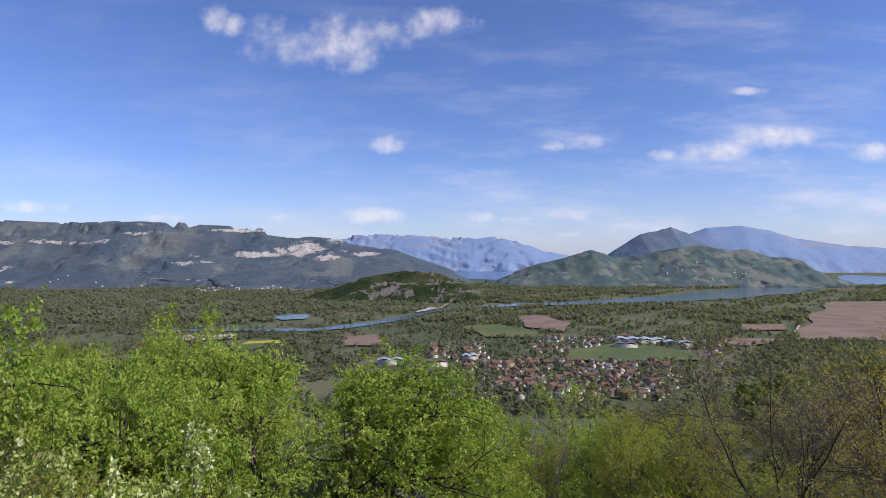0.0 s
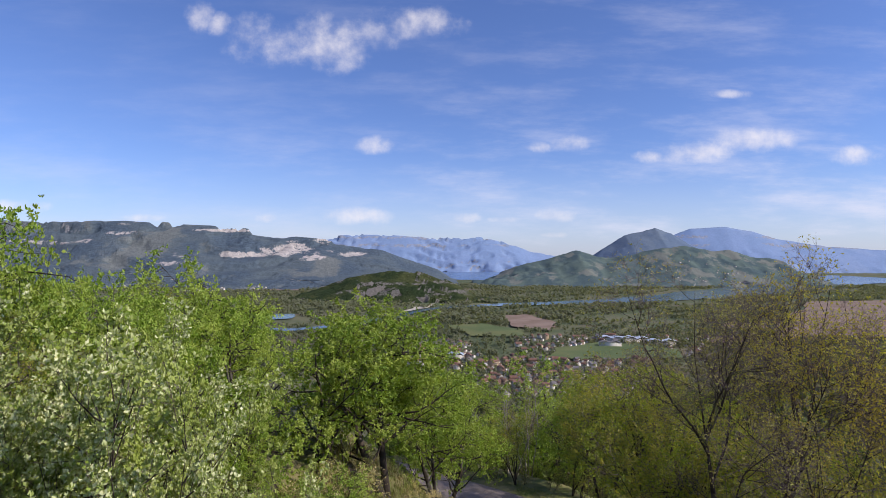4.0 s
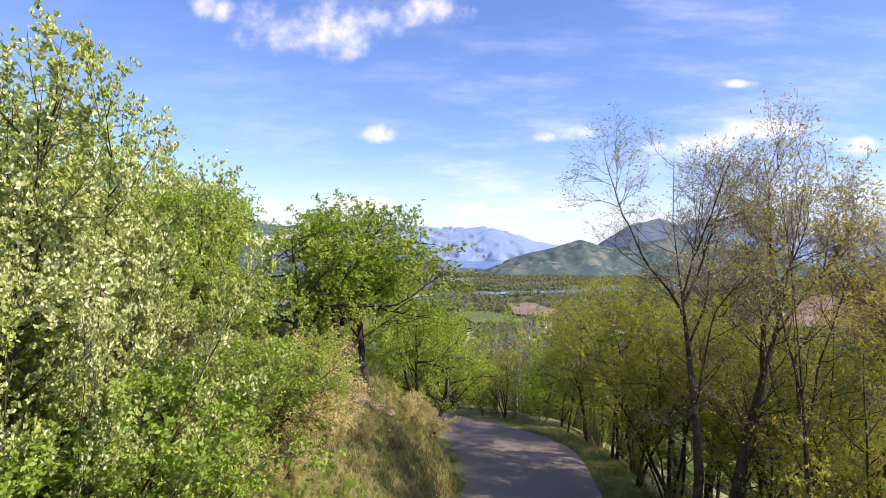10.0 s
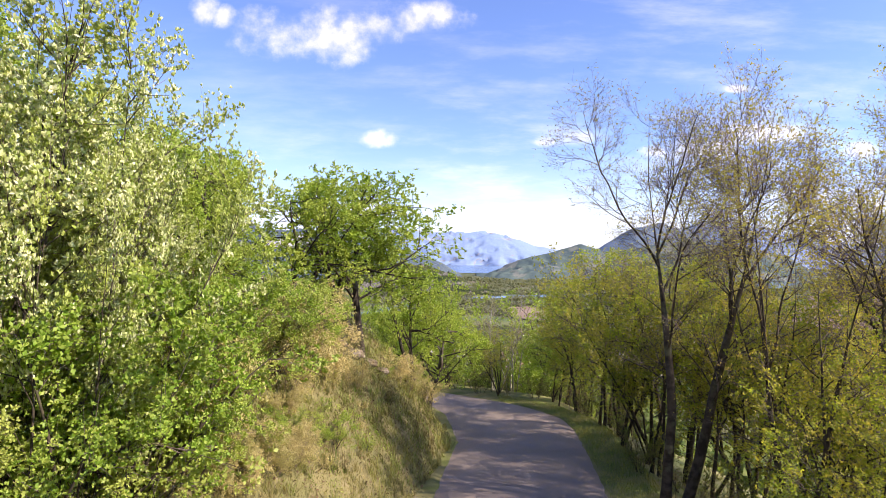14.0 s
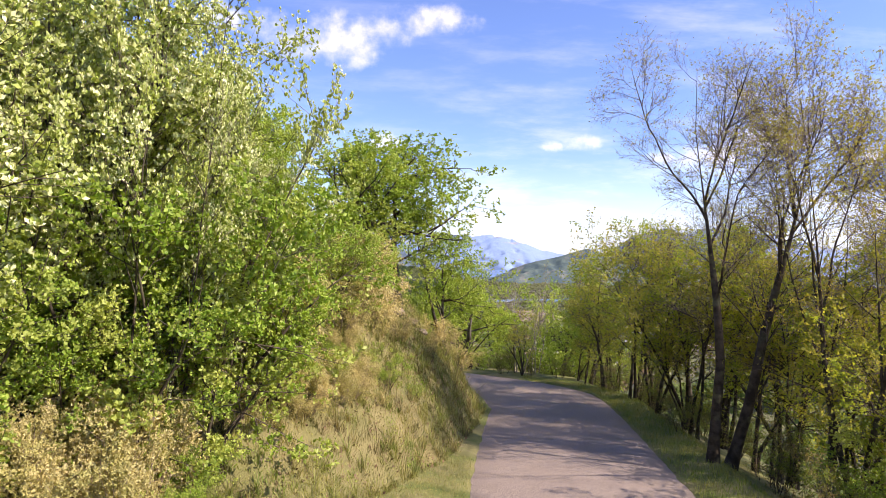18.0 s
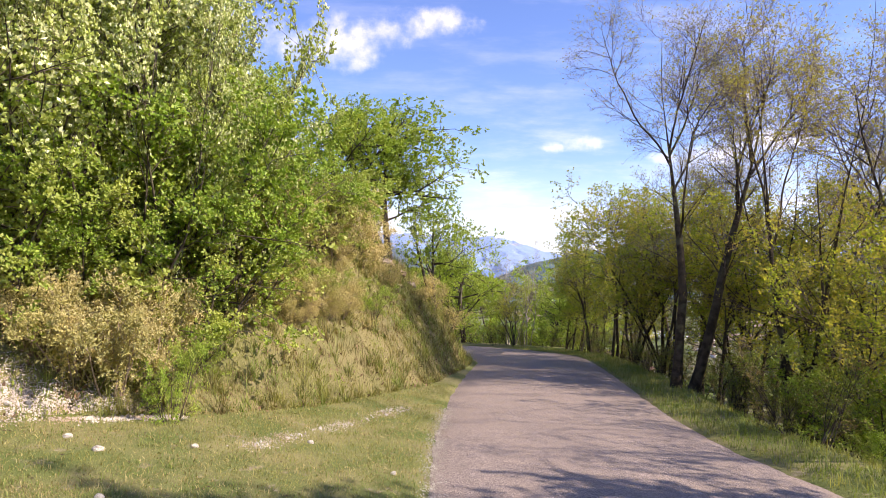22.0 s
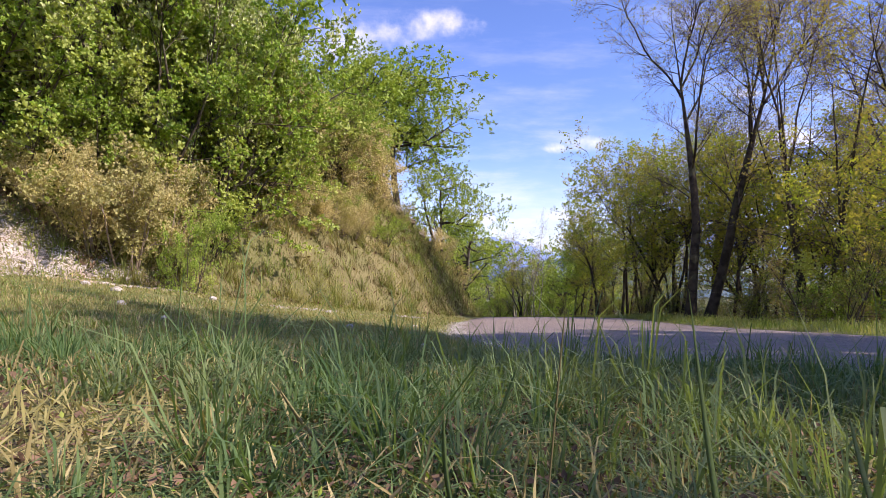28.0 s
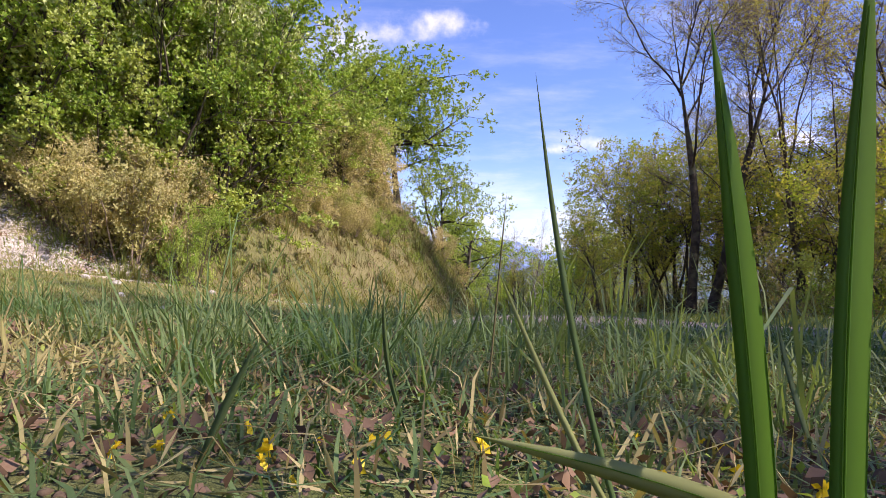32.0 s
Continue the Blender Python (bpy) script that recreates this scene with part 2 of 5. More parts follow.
def ground_mat():
    """Roadside turf, dry in places with bare limy soil; meadow and woodland floor further off."""
    mat = bpy.data.materials.new("turf")
    mat.use_nodes = True
    n = Nodes(mat.node_tree)
    pos = n.add("ShaderNodeTexCoord").outputs["Object"]
    a = n.mix(n.ramp(n.noise(0.8, pos, 6.0), 0.36, 0.64), (0.15, 0.185, 0.06), (0.28, 0.26, 0.12))
    a = n.mix(n.ramp(n.noise(2.6, pos, 6.0, 0.65), 0.58, 0.72), a, (0.37, 0.31, 0.22))
    a = n.mix(n.ramp(n.noise(9.0, pos, 5.0), 0.62, 0.74), a, (0.09, 0.06, 0.04))
    far = n.mix(n.ramp(n.noise(0.012, pos, 6.0), 0.38, 0.62), (0.115, 0.145, 0.075), (0.19, 0.19, 0.11))
    far = n.mix(n.ramp(n.noise(0.0045, pos, 5.0), 0.55, 0.64), far, (0.21, 0.18, 0.125))
    up = n.add("ShaderNodeSeparateXYZ", {0: n.add("ShaderNodeNewGeometry").outputs["True Normal"]}).outputs[2]
    a = n.mix(n.ramp(up, 0.68, 0.92, 0.5, 0.0), a, n.mix(n.noise(1.7, pos, 5.0), (0.18, 0.145, 0.075), (0.30, 0.24, 0.13)))
    z = n.add("ShaderNodeSeparateXYZ", {0: pos}).outputs[2]
    col = n.mix(n.ramp(z, -60.0, -20.0, 1.0, 0.0), a, far)
    fine = n.math("ADD", n.math("MULTIPLY", n.noise(70.0, pos, 3.0, 0.7), 0.55), n.math("MULTIPLY", n.noise(420.0, pos, 3.0, 0.75), 0.45))
    col = n.mix(0.55, col, n.mix(n.ramp(fine, 0.3, 0.7), (0.18, 0.15, 0.12), (1.0, 1.0, 1.0)), "MULTIPLY")
    bmp = n.add("ShaderNodeBump", {"Height": fine, "Strength": 0.8, "Distance": 0.012})
    s = n.add("ShaderNodeBsdfPrincipled", {"Base Color": col, "Roughness": 0.95, "Specular IOR Level": 0.1, "Normal": bmp.outputs[0]})
    return finish(mat, n, s.outputs[0])


def asphalt_mat():
    """Worn chip-seal: pale pinkish grey chippings, tyre tracks and patched stains."""
    mat = bpy.data.materials.new("chip_seal")
    mat.use_nodes = True
    n = Nodes(mat.node_tree)
    pos = n.add("ShaderNodeTexCoord").outputs["Object"]
    chips = n.add("ShaderNodeTexVoronoi", {"Vector": pos, "Scale": 70.0})
    tone = n.add("ShaderNodeSeparateColor", {0: chips.outputs["Color"]}).outputs[0]
    col = n.mix(tone, (0.11, 0.088, 0.08), (0.40, 0.325, 0.29))
    col = n.mix(n.ramp(n.noise(0.55, pos, 5.0), 0.42, 0.62, 0.0, 0.5), col, (0.25, 0.20, 0.175))
    col = n.mix(n.ramp(n.noise(1.7, pos, 6.0, 0.7), 0.57, 0.72, 0.0, 0.55), col, (0.09, 0.082, 0.082))
    col = n.mix(n.ramp(n.noise(28.0, pos, 3.0), 0.62, 0.72, 0.0, 0.6), col, (0.07, 0.066, 0.066))
    bmp = n.add("ShaderNodeBump", {"Height": chips.outputs["Distance"], "Strength": 0.7, "Distance": 0.008})
    s = n.add("ShaderNodeBsdfPrincipled", {"Base Color": col, "Roughness": 0.85, "Specular IOR Level": 0.25, "Normal": bmp.outputs[0]})
    return finish(mat, n, s.outputs[0])


def water_mat(name, tint, rough):
    mat = bpy.data.materials.new(name)
    mat.use_nodes = True
    n = Nodes(mat.node_tree)
    pos = n.add("ShaderNodeTexCoord").outputs["Object"]
    bmp = n.add("ShaderNodeBump", {"Height": n.noise(0.25, pos, 3.0), "Strength": 0.25, "Distance": 0.5})
    col = n.mix(n.ramp(n.noise(0.008, pos, 3.0), 0.4, 0.6), tint, tuple(v * 1.25 for v in tint))
    s = n.add("ShaderNodeBsdfPrincipled", {"Base Color": col, "Roughness": rough, "Specular IOR Level": 0.5, "Normal": bmp.outputs[0]})
    return finish(mat, n, s.outputs[0])


M = {
    "turf": ground_mat(), "road": asphalt_mat(),
    "bark": surface("bark", (0.042, 0.034, 0.027), (0.095, 0.075, 0.06), 5.0, 0.95, 0.8, (0.12, 0.115, 0.075), 60.0, 0.1),
    "bark_dark": surface("oak_bark", (0.035, 0.028, 0.022), (0.075, 0.06, 0.048), 5.0, 0.95, 0.9, (0.12, 0.11, 0.09), 60.0, 0.1),
    "bark_pale": surface("pale_bark", (0.30, 0.27, 0.22), (0.42, 0.38, 0.32), 6.0, 0.9, 0.5, (0.16, 0.13, 0.10), 60.0, 0.1),
    "twig": surface("twig_bark", (0.115, 0.09, 0.085), (0.20, 0.155, 0.15), 3.0, 0.9, 0.2, None, 50.0, 0.1),
    "twig_tan": surface("dry_twig_bark", (0.24, 0.18, 0.14), (0.36, 0.28, 0.23), 3.0, 0.9, 0.2, None, 50.0, 0.1),
    "oak": leafage("oak_leaf", (0.21, 0.33, 0.045), (0.37, 0.49, 0.085), (0.45, 0.53, 0.12), 0.45),
    "wood": leafage("woodland_leaf", (0.25, 0.34, 0.055), (0.45, 0.50, 0.09), (0.50, 0.45, 0.125), 0.6),
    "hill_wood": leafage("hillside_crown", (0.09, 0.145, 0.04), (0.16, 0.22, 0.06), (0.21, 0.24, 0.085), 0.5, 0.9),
    "bud": leafage("young_leaf", (0.36, 0.37, 0.10), (0.46, 0.45, 0.14), (0.42, 0.36, 0.15), 0.5),
    "gold": leafage("golden_leaf", (0.46, 0.44, 0.09), (0.58, 0.53, 0.12), (0.54, 0.42, 0.10), 0.5),
    "white": leafage("whitebeam_leaf", (0.28, 0.37, 0.07), (0.88, 0.88, 0.58), (0.40, 0.47, 0.12), 0.27, 0.5),
    "green": leafage("shrub_leaf", (0.20, 0.34, 0.04), (0.42, 0.54, 0.11), (0.48, 0.54, 0.15), 0.4, 0.45),
    "dry": leafage("dry_leaf", (0.51, 0.42, 0.20), (0.75, 0.64, 0.36), (0.47, 0.43, 0.18), 0.3, 0.8),
    "scrub": leafage("scrub_leaf", (0.14, 0.19, 0.04), (0.28, 0.33, 0.07), (0.32, 0.25, 0.12), 0.4, 0.7),
    "grass": leafage("grass_blade", (0.085, 0.165, 0.06), (0.19, 0.285, 0.11), (0.24, 0.29, 0.13), 0.45, 0.5),
    "straw": leafage("straw_blade", (0.28, 0.22, 0.10), (0.54, 0.45, 0.23), (0.34, 0.31, 0.12), 0.3, 0.7),
    "meadow": leafage("meadow_blade", (0.15, 0.22, 0.055), (0.30, 0.36, 0.11), (0.36, 0.36, 0.14), 0.45, 0.6),
    "sere": leafage("sere_blade", (0.115, 0.095, 0.045), (0.25, 0.205, 0.105), (0.15, 0.165, 0.06), 0.3, 0.8),
    "dead": leafage("dead_leaf", (0.10, 0.058, 0.036), (0.25, 0.155, 0.10), (0.16, 0.10, 0.065), 0.1, 0.8),
    "fresh": leafage("fresh_blade", (0.13, 0.29, 0.03), (0.16, 0.32, 0.04), (0.24, 0.40, 0.08), 0.5, 0.65),
    "wan": leafage("wan_blade", (0.36, 0.40, 0.16), (0.48, 0.50, 0.22), (0.44, 0.46, 0.2), 0.4, 0.7),
    "petal": leafage("petal", (0.80, 0.56, 0.02), (0.85, 0.66, 0.04), (0.82, 0.5, 0.02), 0.3, 0.5),
    "lime": surface("limestone", (0.40, 0.36, 0.32), (0.58, 0.54, 0.48), 6.0, 0.95, 0.6, (0.32, 0.27, 0.22), 70.0, 0.15, 0.3, 0.45),
    "scree": surface("chalky_scree", (0.42, 0.36, 0.32), (0.63, 0.56, 0.51), 3.0, 0.95, 0.8, (0.40, 0.30, 0.23), 40.0, 0.1),
    "earth": surface("bare_earth", (0.12, 0.085, 0.06), (0.22, 0.165, 0.12), 2.5, 0.95, 0.7, (0.32, 0.26, 0.2), 30.0, 0.1),
    # valley crowns: distance haze is mixed into these paler, greyer leaf colours
    "hazed_wood": leafage("hazed_crown", (0.145, 0.18, 0.105), (0.215, 0.245, 0.14), (0.26, 0.25, 0.185), 0.55, 0.9),
    "field_brown": surface("ploughed_soil", (0.21, 0.15, 0.115), (0.27, 0.2, 0.16), 0.02, 0.95, 0.2, (0.24, 0.19, 0.14), 0.4, 0.05, 0.2),
    "field_green": surface("sown_field", (0.10, 0.135, 0.06), (0.125, 0.155, 0.07), 0.02, 0.95, 0.2, (0.15, 0.16, 0.07), 0.4, 0.05, 0.2),
    "field_gold": surface("rape_field", (0.40, 0.38, 0.06), (0.45, 0.4, 0.08), 0.02, 0.95, 0.2, None, 0.4, 0.05, 0.2),
    "sand": surface("pale_gravel", (0.42, 0.36, 0.29), (0.55, 0.5, 0.42), 0.03, 0.95, 0.2, None, 0.5, 0.05, 0.2),
    "river": water_mat("river_water", (0.07, 0.12, 0.15), 0.16),
    "lake": water_mat("lake_water", (0.10, 0.17, 0.30), 0.25),
    "pool": water_mat("gravel_pit_water", (0.13, 0.22, 0.24), 0.2),
    "render_wall": surface("house_render", (0.60, 0.55, 0.48), (0.78, 0.73, 0.66), 0.3, 0.9, 0.1, None, 4.0, 0.1, 0.15),
    "ochre_wall": surface("ochre_render", (0.5, 0.37, 0.24), (0.56, 0.42, 0.3), 0.3, 0.9, 0.1, None, 4.0, 0.1, 0.15),
    "tile": surface("roof_tile", (0.15, 0.085, 0.065), (0.23, 0.13, 0.10), 0.2, 0.9, 0.3, (0.15, 0.11, 0.10), 3.0, 0.1, 0.3),
    "slate": surface("grey_roof", (0.14, 0.13, 0.135), (0.22, 0.2, 0.2), 0.2, 0.9, 0.3, None, 3.0, 0.1, 0.3),
    "metal": surface("sheet_roof", (0.36, 0.42, 0.52), (0.5, 0.55, 0.62), 0.1, 0.5, 0.1, None, 1.0, 0.4, 0.15),
    "pane": surface("dark_window", (0.03, 0.035, 0.045), (0.05, 0.055, 0.07), 1.0, 0.3, 0.0, None, 4.0, 0.5, 0.1),
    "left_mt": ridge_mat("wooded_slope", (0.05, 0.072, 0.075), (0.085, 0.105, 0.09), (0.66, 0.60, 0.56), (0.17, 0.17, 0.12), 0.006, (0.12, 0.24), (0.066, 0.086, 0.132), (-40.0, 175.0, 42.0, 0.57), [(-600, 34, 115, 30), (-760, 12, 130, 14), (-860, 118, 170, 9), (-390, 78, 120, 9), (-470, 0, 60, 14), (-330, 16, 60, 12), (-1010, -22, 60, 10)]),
    "hill": ridge_mat("wooded_hill", (0.045, 0.07, 0.03), (0.08, 0.10, 0.04), (0.27, 0.25, 0.235), (0.11, 0.125, 0.05), 0.02, (0.26, 0.40), None, (-100.0, -40.0, 24.0, 0.5)),
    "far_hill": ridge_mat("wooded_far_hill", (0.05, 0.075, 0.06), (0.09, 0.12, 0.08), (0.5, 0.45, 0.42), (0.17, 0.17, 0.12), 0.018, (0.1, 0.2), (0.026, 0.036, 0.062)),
    # the next two hold most of their haze in the base colours themselves
    "haze_blue1": ridge_mat("hazed_mountain", (0.085, 0.115, 0.14), (0.105, 0.14, 0.165), (0.3, 0.3, 0.33), (0.125, 0.155, 0.165), 0.005, (0.1, 0.2), (0.03, 0.045, 0.095)),
    "haze_blue2": ridge_mat("hazy_mountain", (0.11, 0.15, 0.20), (0.13, 0.17, 0.23), (0.34, 0.36, 0.42), (0.15, 0.185, 0.23), 0.004, (0.1, 0.3), (0.105, 0.155, 0.29), (60.0, 190.0, 60.0, 0.46)),
}


# ---- mesh helpers ----
def mesh_of(name, verts, faces, mats, smooth=False, slots=None):
    """A mesh from arrays: faces is (n, 3) or (n, 4), or a list of such arrays."""
    me = bpy.data.meshes.new(name)
    verts = np.asarray(verts, np.float32)
    groups = faces if isinstance(faces, list) else [faces]
    groups = [np.asarray(f, np.int32) for f in groups if len(f)]
    me.vertices.add(len(verts))
    me.vertices.foreach_set("co", verts.ravel())
    loops = np.concatenate([f.ravel() for f in groups])
    sizes = np.concatenate([np.full(len(f), f.shape[1], np.int32) for f in groups])
    me.loops.add(len(loops))
    me.loops.foreach_set("vertex_index", loops)
    me.polygons.add(len(sizes))
    me.polygons.foreach_set("loop_start", np.concatenate([[0], np.cumsum(sizes)[:-1]]).astype(np.int32))
    me.polygons.foreach_set("loop_total", sizes)
    if smooth:
        me.polygons.foreach_set("use_smooth", np.ones(len(sizes), bool))
    for m in mats if isinstance(mats, (list, tuple)) else [mats]:
        me.materials.append(m)
    if slots is not None:
        me.polygons.foreach_set("material_index", np.asarray(slots, np.int32))
    me.update()
    me.validate()
    return me


def part(name, me, parent, label=""):
    ob = new(name, me)
    ob.parent = parent
    if label:
        ob["label"] = label
    return ob


def unit(v):
    return v / np.maximum(np.linalg.norm(v, axis=-1, keepdims=True), 1e-9)


def tubes(P, R, sides):
    """Tapered tubes along polylines P (n, k, 3) with radii R (n, k)."""
    n_, k = P.shape[:2]
    T = np.empty_like(P)
    T[:, 1:-1] = P[:, 2:] - P[:, :-2]
    T[:, 0], T[:, -1] = P[:, 1] - P[:, 0], P[:, -1] - P[:, -2]
    T = unit(T)
    ref = np.where(np.abs(T[:, :1, 2:3]) > 0.9, np.array([1.0, 0, 0]), np.array([0, 0, 1.0]))
    A = unit(np.cross(T, np.broadcast_to(ref, T.shape)))
    B = np.cross(T, A)
    ang = np.arange(sides) * 2 * np.pi / sides
    ring = A[:, :, None] * np.cos(ang)[None, None, :, None] + B[:, :, None] * np.sin(ang)[None, None, :, None]
    V = (P[:, :, None] + ring * R[:, :, None, None]).reshape(-1, 3)
    i = np.arange(n_)[:, None, None] * k * sides
    j = np.arange(k - 1)[None, :, None] * sides
    s = np.arange(sides)[None, None, :]
    s2 = (s + 1) % sides
    q = np.stack([i + j + s, i + j + s2, i + j + sides + s2, i + j + sides + s], -1).reshape(-1, 4)
    return V, q


def grow(rng, P, R, count, span, angle, length, k, up, wobble, thin):
    """Side shoots along polylines: count each, within the span of their length, at an angle."""
    n_, kp = P.shape[:2]
    idx = np.repeat(np.arange(n_), count)
    t = rng.uniform(span[0], span[1], len(idx)) * (kp - 1)
    lo = np.clip(t.astype(int), 0, kp - 2)
    f = (t - lo)[:, None]
    p0 = P[idx, lo] * (1 - f) + P[idx, lo + 1] * f
    r0 = R[idx, lo] * (1 - f[:, 0]) + R[idx, lo + 1] * f[:, 0]
    tan = unit(P[idx, lo + 1] - P[idx, lo])
    perp = unit(np.cross(tan, rng.normal(size=tan.shape)))
    a = np.radians(rng.normal(angle, angle * 0.22, len(idx)))[:, None]
    d = unit(np.cos(a) * tan + np.sin(a) * perp)
    L = length * rng.uniform(0.6, 1.25, len(idx)) * (1.15 - 0.6 * t / (kp - 1))
    C = np.empty((len(idx), k, 3))
    C[:, 0] = p0
    for i in range(1, k):
        d = unit(d + np.array([0, 0, up]) + rng.normal(size=d.shape) * wobble)
        C[:, i] = C[:, i - 1] + d * (L / (k - 1))[:, None]
    rr = np.clip(r0 * 0.75, 0.5 * thin, thin)[:, None] * np.linspace(1.0, 0.22, k)[None]
    return C, rr


def blades(rng, P, size, stretch, bias, flatness, spread=0.6):
    """Folded leaf blades at places P: two triangles each. bias: the way they point on the whole."""
    m = len(P)
    d = unit(rng.normal(size=(m, 3)) * spread + np.asarray(bias))
    s = unit(np.cross(d, rng.normal(size=(m, 3)) * flatness + np.array([0, 0, 1.0]) * (1 - flatness) + rng.normal(size=(m, 3)) * 0.15))
    nrm = np.cross(s, d)
    L = (size * rng.uniform(0.6, 1.3, m))[:, None]
    W = L * stretch
    V = np.stack([P, P + d * L * 0.5 + s * W * 0.5 + nrm * W * 0.12, P + d * L, P + d * L * 0.5 - s * W * 0.5 + nrm * W * 0.12], 1).reshape(-1, 3)
    b = np.arange(m)[:, None] * 4
    return V, np.concatenate([b + [0, 1, 2], b + [0, 2, 3]], 1).reshape(-1, 3)


def along(rng, P, per, span=(0.25, 1.0), jitter=0.04):
    """Places along polylines."""
    n_, k = P.shape[:2]
    idx = np.repeat(np.arange(n_), per)
    t = rng.uniform(span[0], span[1], len(idx)) * (k - 1)
    lo = np.clip(t.astype(int), 0, k - 2)
    f = (t - lo)[:, None]
    return P[idx, lo] * (1 - f) + P[idx, lo + 1] * f + rng.normal(size=(len(idx), 3)) * jitter


def stems(rng, count, height, lean, radius, k=9, wobble=0.06, foot=0.15, curve=0.05):
    P = np.empty((count, k, 3))
    ang = rng.uniform(0, 6.28, count)
    P[:, 0] = np.stack([np.cos(ang) * foot, np.sin(ang) * foot, np.full(count, -0.25)], 1)
    d = unit(np.stack([np.cos(ang) * lean, np.sin(ang) * lean, np.ones(count)], 1) + rng.normal(size=(count, 3)) * 0.03)
    h = height * rng.uniform(0.82, 1.05, count)
    for i in range(1, k):
        d = unit(d + np.array([0, 0, curve]) + rng.normal(size=d.shape) * wobble)
        P[:, i] = P[:, i - 1] + d * (h / (k - 1))[:, None]
    R = radius * rng.uniform(0.75, 1.1, count)[:, None] * np.linspace(1.0, 0.07, k)[None] ** 0.85
    R[:, 0] *= 1.35
    return P, R


def joined(pieces):
    V, F, off = [], [], 0
    for v, f in pieces:
        V.append(v)
        F.append(f + off)
        off += len(v)
    return np.concatenate(V), np.concatenate(F)


def plant(kind, label, category, seed, stem, levels, leaf, bark, leaf_mats, twig_mat=None, extra=None):
    """A woody plant: trunk with limbs, twigs and crown as parts.
    stem: arguments of stems(), and of the leaders into which each stem forks, if it does;
    levels: rows of (count, span, angle, length, k, up, wobble, thin, sides);
    leaf: rows of (level, bunches per twig, leaves per bunch, span, size, stretch, bias, spread, material index)."""
    rng = np.random.default_rng(seed)
    root = tagged(new(kind), label, category)
    P, R = stems(rng, *stem[:4], **stem[4])
    main = len(P)
    if len(stem) > 5:
        P2, R2 = grow(rng, P, R, *stem[5])
        u = np.linspace(0, 1, P.shape[1])
        R = R * (1 - 0.7 * np.clip((u - 0.42) / 0.3, 0, 1))[None]
        P, R = np.concatenate([P, P2]), np.concatenate([R, R2])
    chain, geo = [(P, R)], [tubes(P, R, 8)]
    for c in levels:
        shoots = grow(rng, chain[-1][0], chain[-1][1], *c[:8])
        chain.append(shoots)
        if c[8]:
            geo.append(tubes(*shoots, c[8]))
    if main <= 4:
        forks, per = (len(P) - main) // main, levels[0][0]
        for s in range(main):
            own = [s] + list(range(main + s * forks, main + (s + 1) * forks))
            limbs = np.concatenate([np.arange(a * per, (a + 1) * per) for a in own])
            v, f = joined([tubes(chain[0][0][own], chain[0][1][own], 8), tubes(chain[1][0][limbs], chain[1][1][limbs], levels[0][8])])
            part("trunk", mesh_of("trunk", v, f, bark, True), root)
    else:
        v, f = joined(geo[:2])
        tagged(part("framework", mesh_of("framework", v, f, bark, True), root), kind="stuff")
    if len(geo) > 2:
        v, f = joined(geo[2:])
        tagged(part("twig_mass", mesh_of("twig_mass", v, f, twig_mat or bark, True), root), kind="stuff")
    for lev, per, bunch, span, size, st, bias, spread, mi in leaf:
        pts = np.repeat(along(rng, chain[lev][0], per, span), bunch, 0)
        v, f = blades(rng, pts, size, st, bias, 0.7, spread)
        part("crown", mesh_of("crown", v, f, leaf_mats[mi]), root)
    root["tall"] = float(np.quantile(chain[-1][0][:, :, 2], 0.995))
    return root


# ---- the lie of the land ----
FLOOR = -110.0
LEFT_EDGE = [(-12, 4.0), (0, 3.2), (2.1, 1.8), (2.6, 0.75), (3.2, 0.52), (5.4, 0.15), (7, -0.1), (10.8, -0.05), (16, 0.35), (22, 1.15), (26.5, 1.82), (30, 1.65), (33.2, 1.4), (36.5, 0.45), (39, -0.8), (42, -3.4), (47, -9.0)]
RIGHT_EDGE = [(-12, 7.6), (0, 6.1), (7, 5.56), (10.8, 5.25), (14, 5.5), (18.8, 6.15), (24, 6.95), (29, 7.6), (32, 7.65), (35, 6.6), (37, 5.4), (39, 3.7), (41, 1.8), (43.5, -0.4), (47, -4.0)]
TOE = [(-20, -12), (0, -10), (6, -8.2), (8, -6.3), (8.8, -5.6), (9.8, -4.5), (12, -2.7), (15, -1.4), (17.5, -0.35), (22, 0.7), (26, 1.35), (30, 1.15), (33.2, 0.8), (36.5, -0.2), (39, -1.5), (42, -4.2), (47, -10)]


def line(table, y):
    ys, xs = zip(*table)
    return np.interp(y, ys, xs)


def step(a, b, v):
    t = np.clip((v - a) / (b - a), 0, 1)
    return t * t * (3 - 2 * t)


def wave(x, y, s, seed=0.0):
    """Cheap smooth unevenness."""
    return (np.sin(x * s + seed) * np.cos(y * s * 1.13 + 1.7 * seed) + 0.5 * np.sin(2.3 * x * s - 1.9 * y * s + seed * 3.1) + 0.3 * np.cos(4.1 * x * s + 3.7 * y * s + seed)) / 1.8


def road_z(y):
    y = np.clip(y, -60, 60)
    return np.where(y < 20, -0.102 * y + 0.0004 * np.clip(y, 0, 20) ** 2, -1.88 - 0.108 * (y - 20))


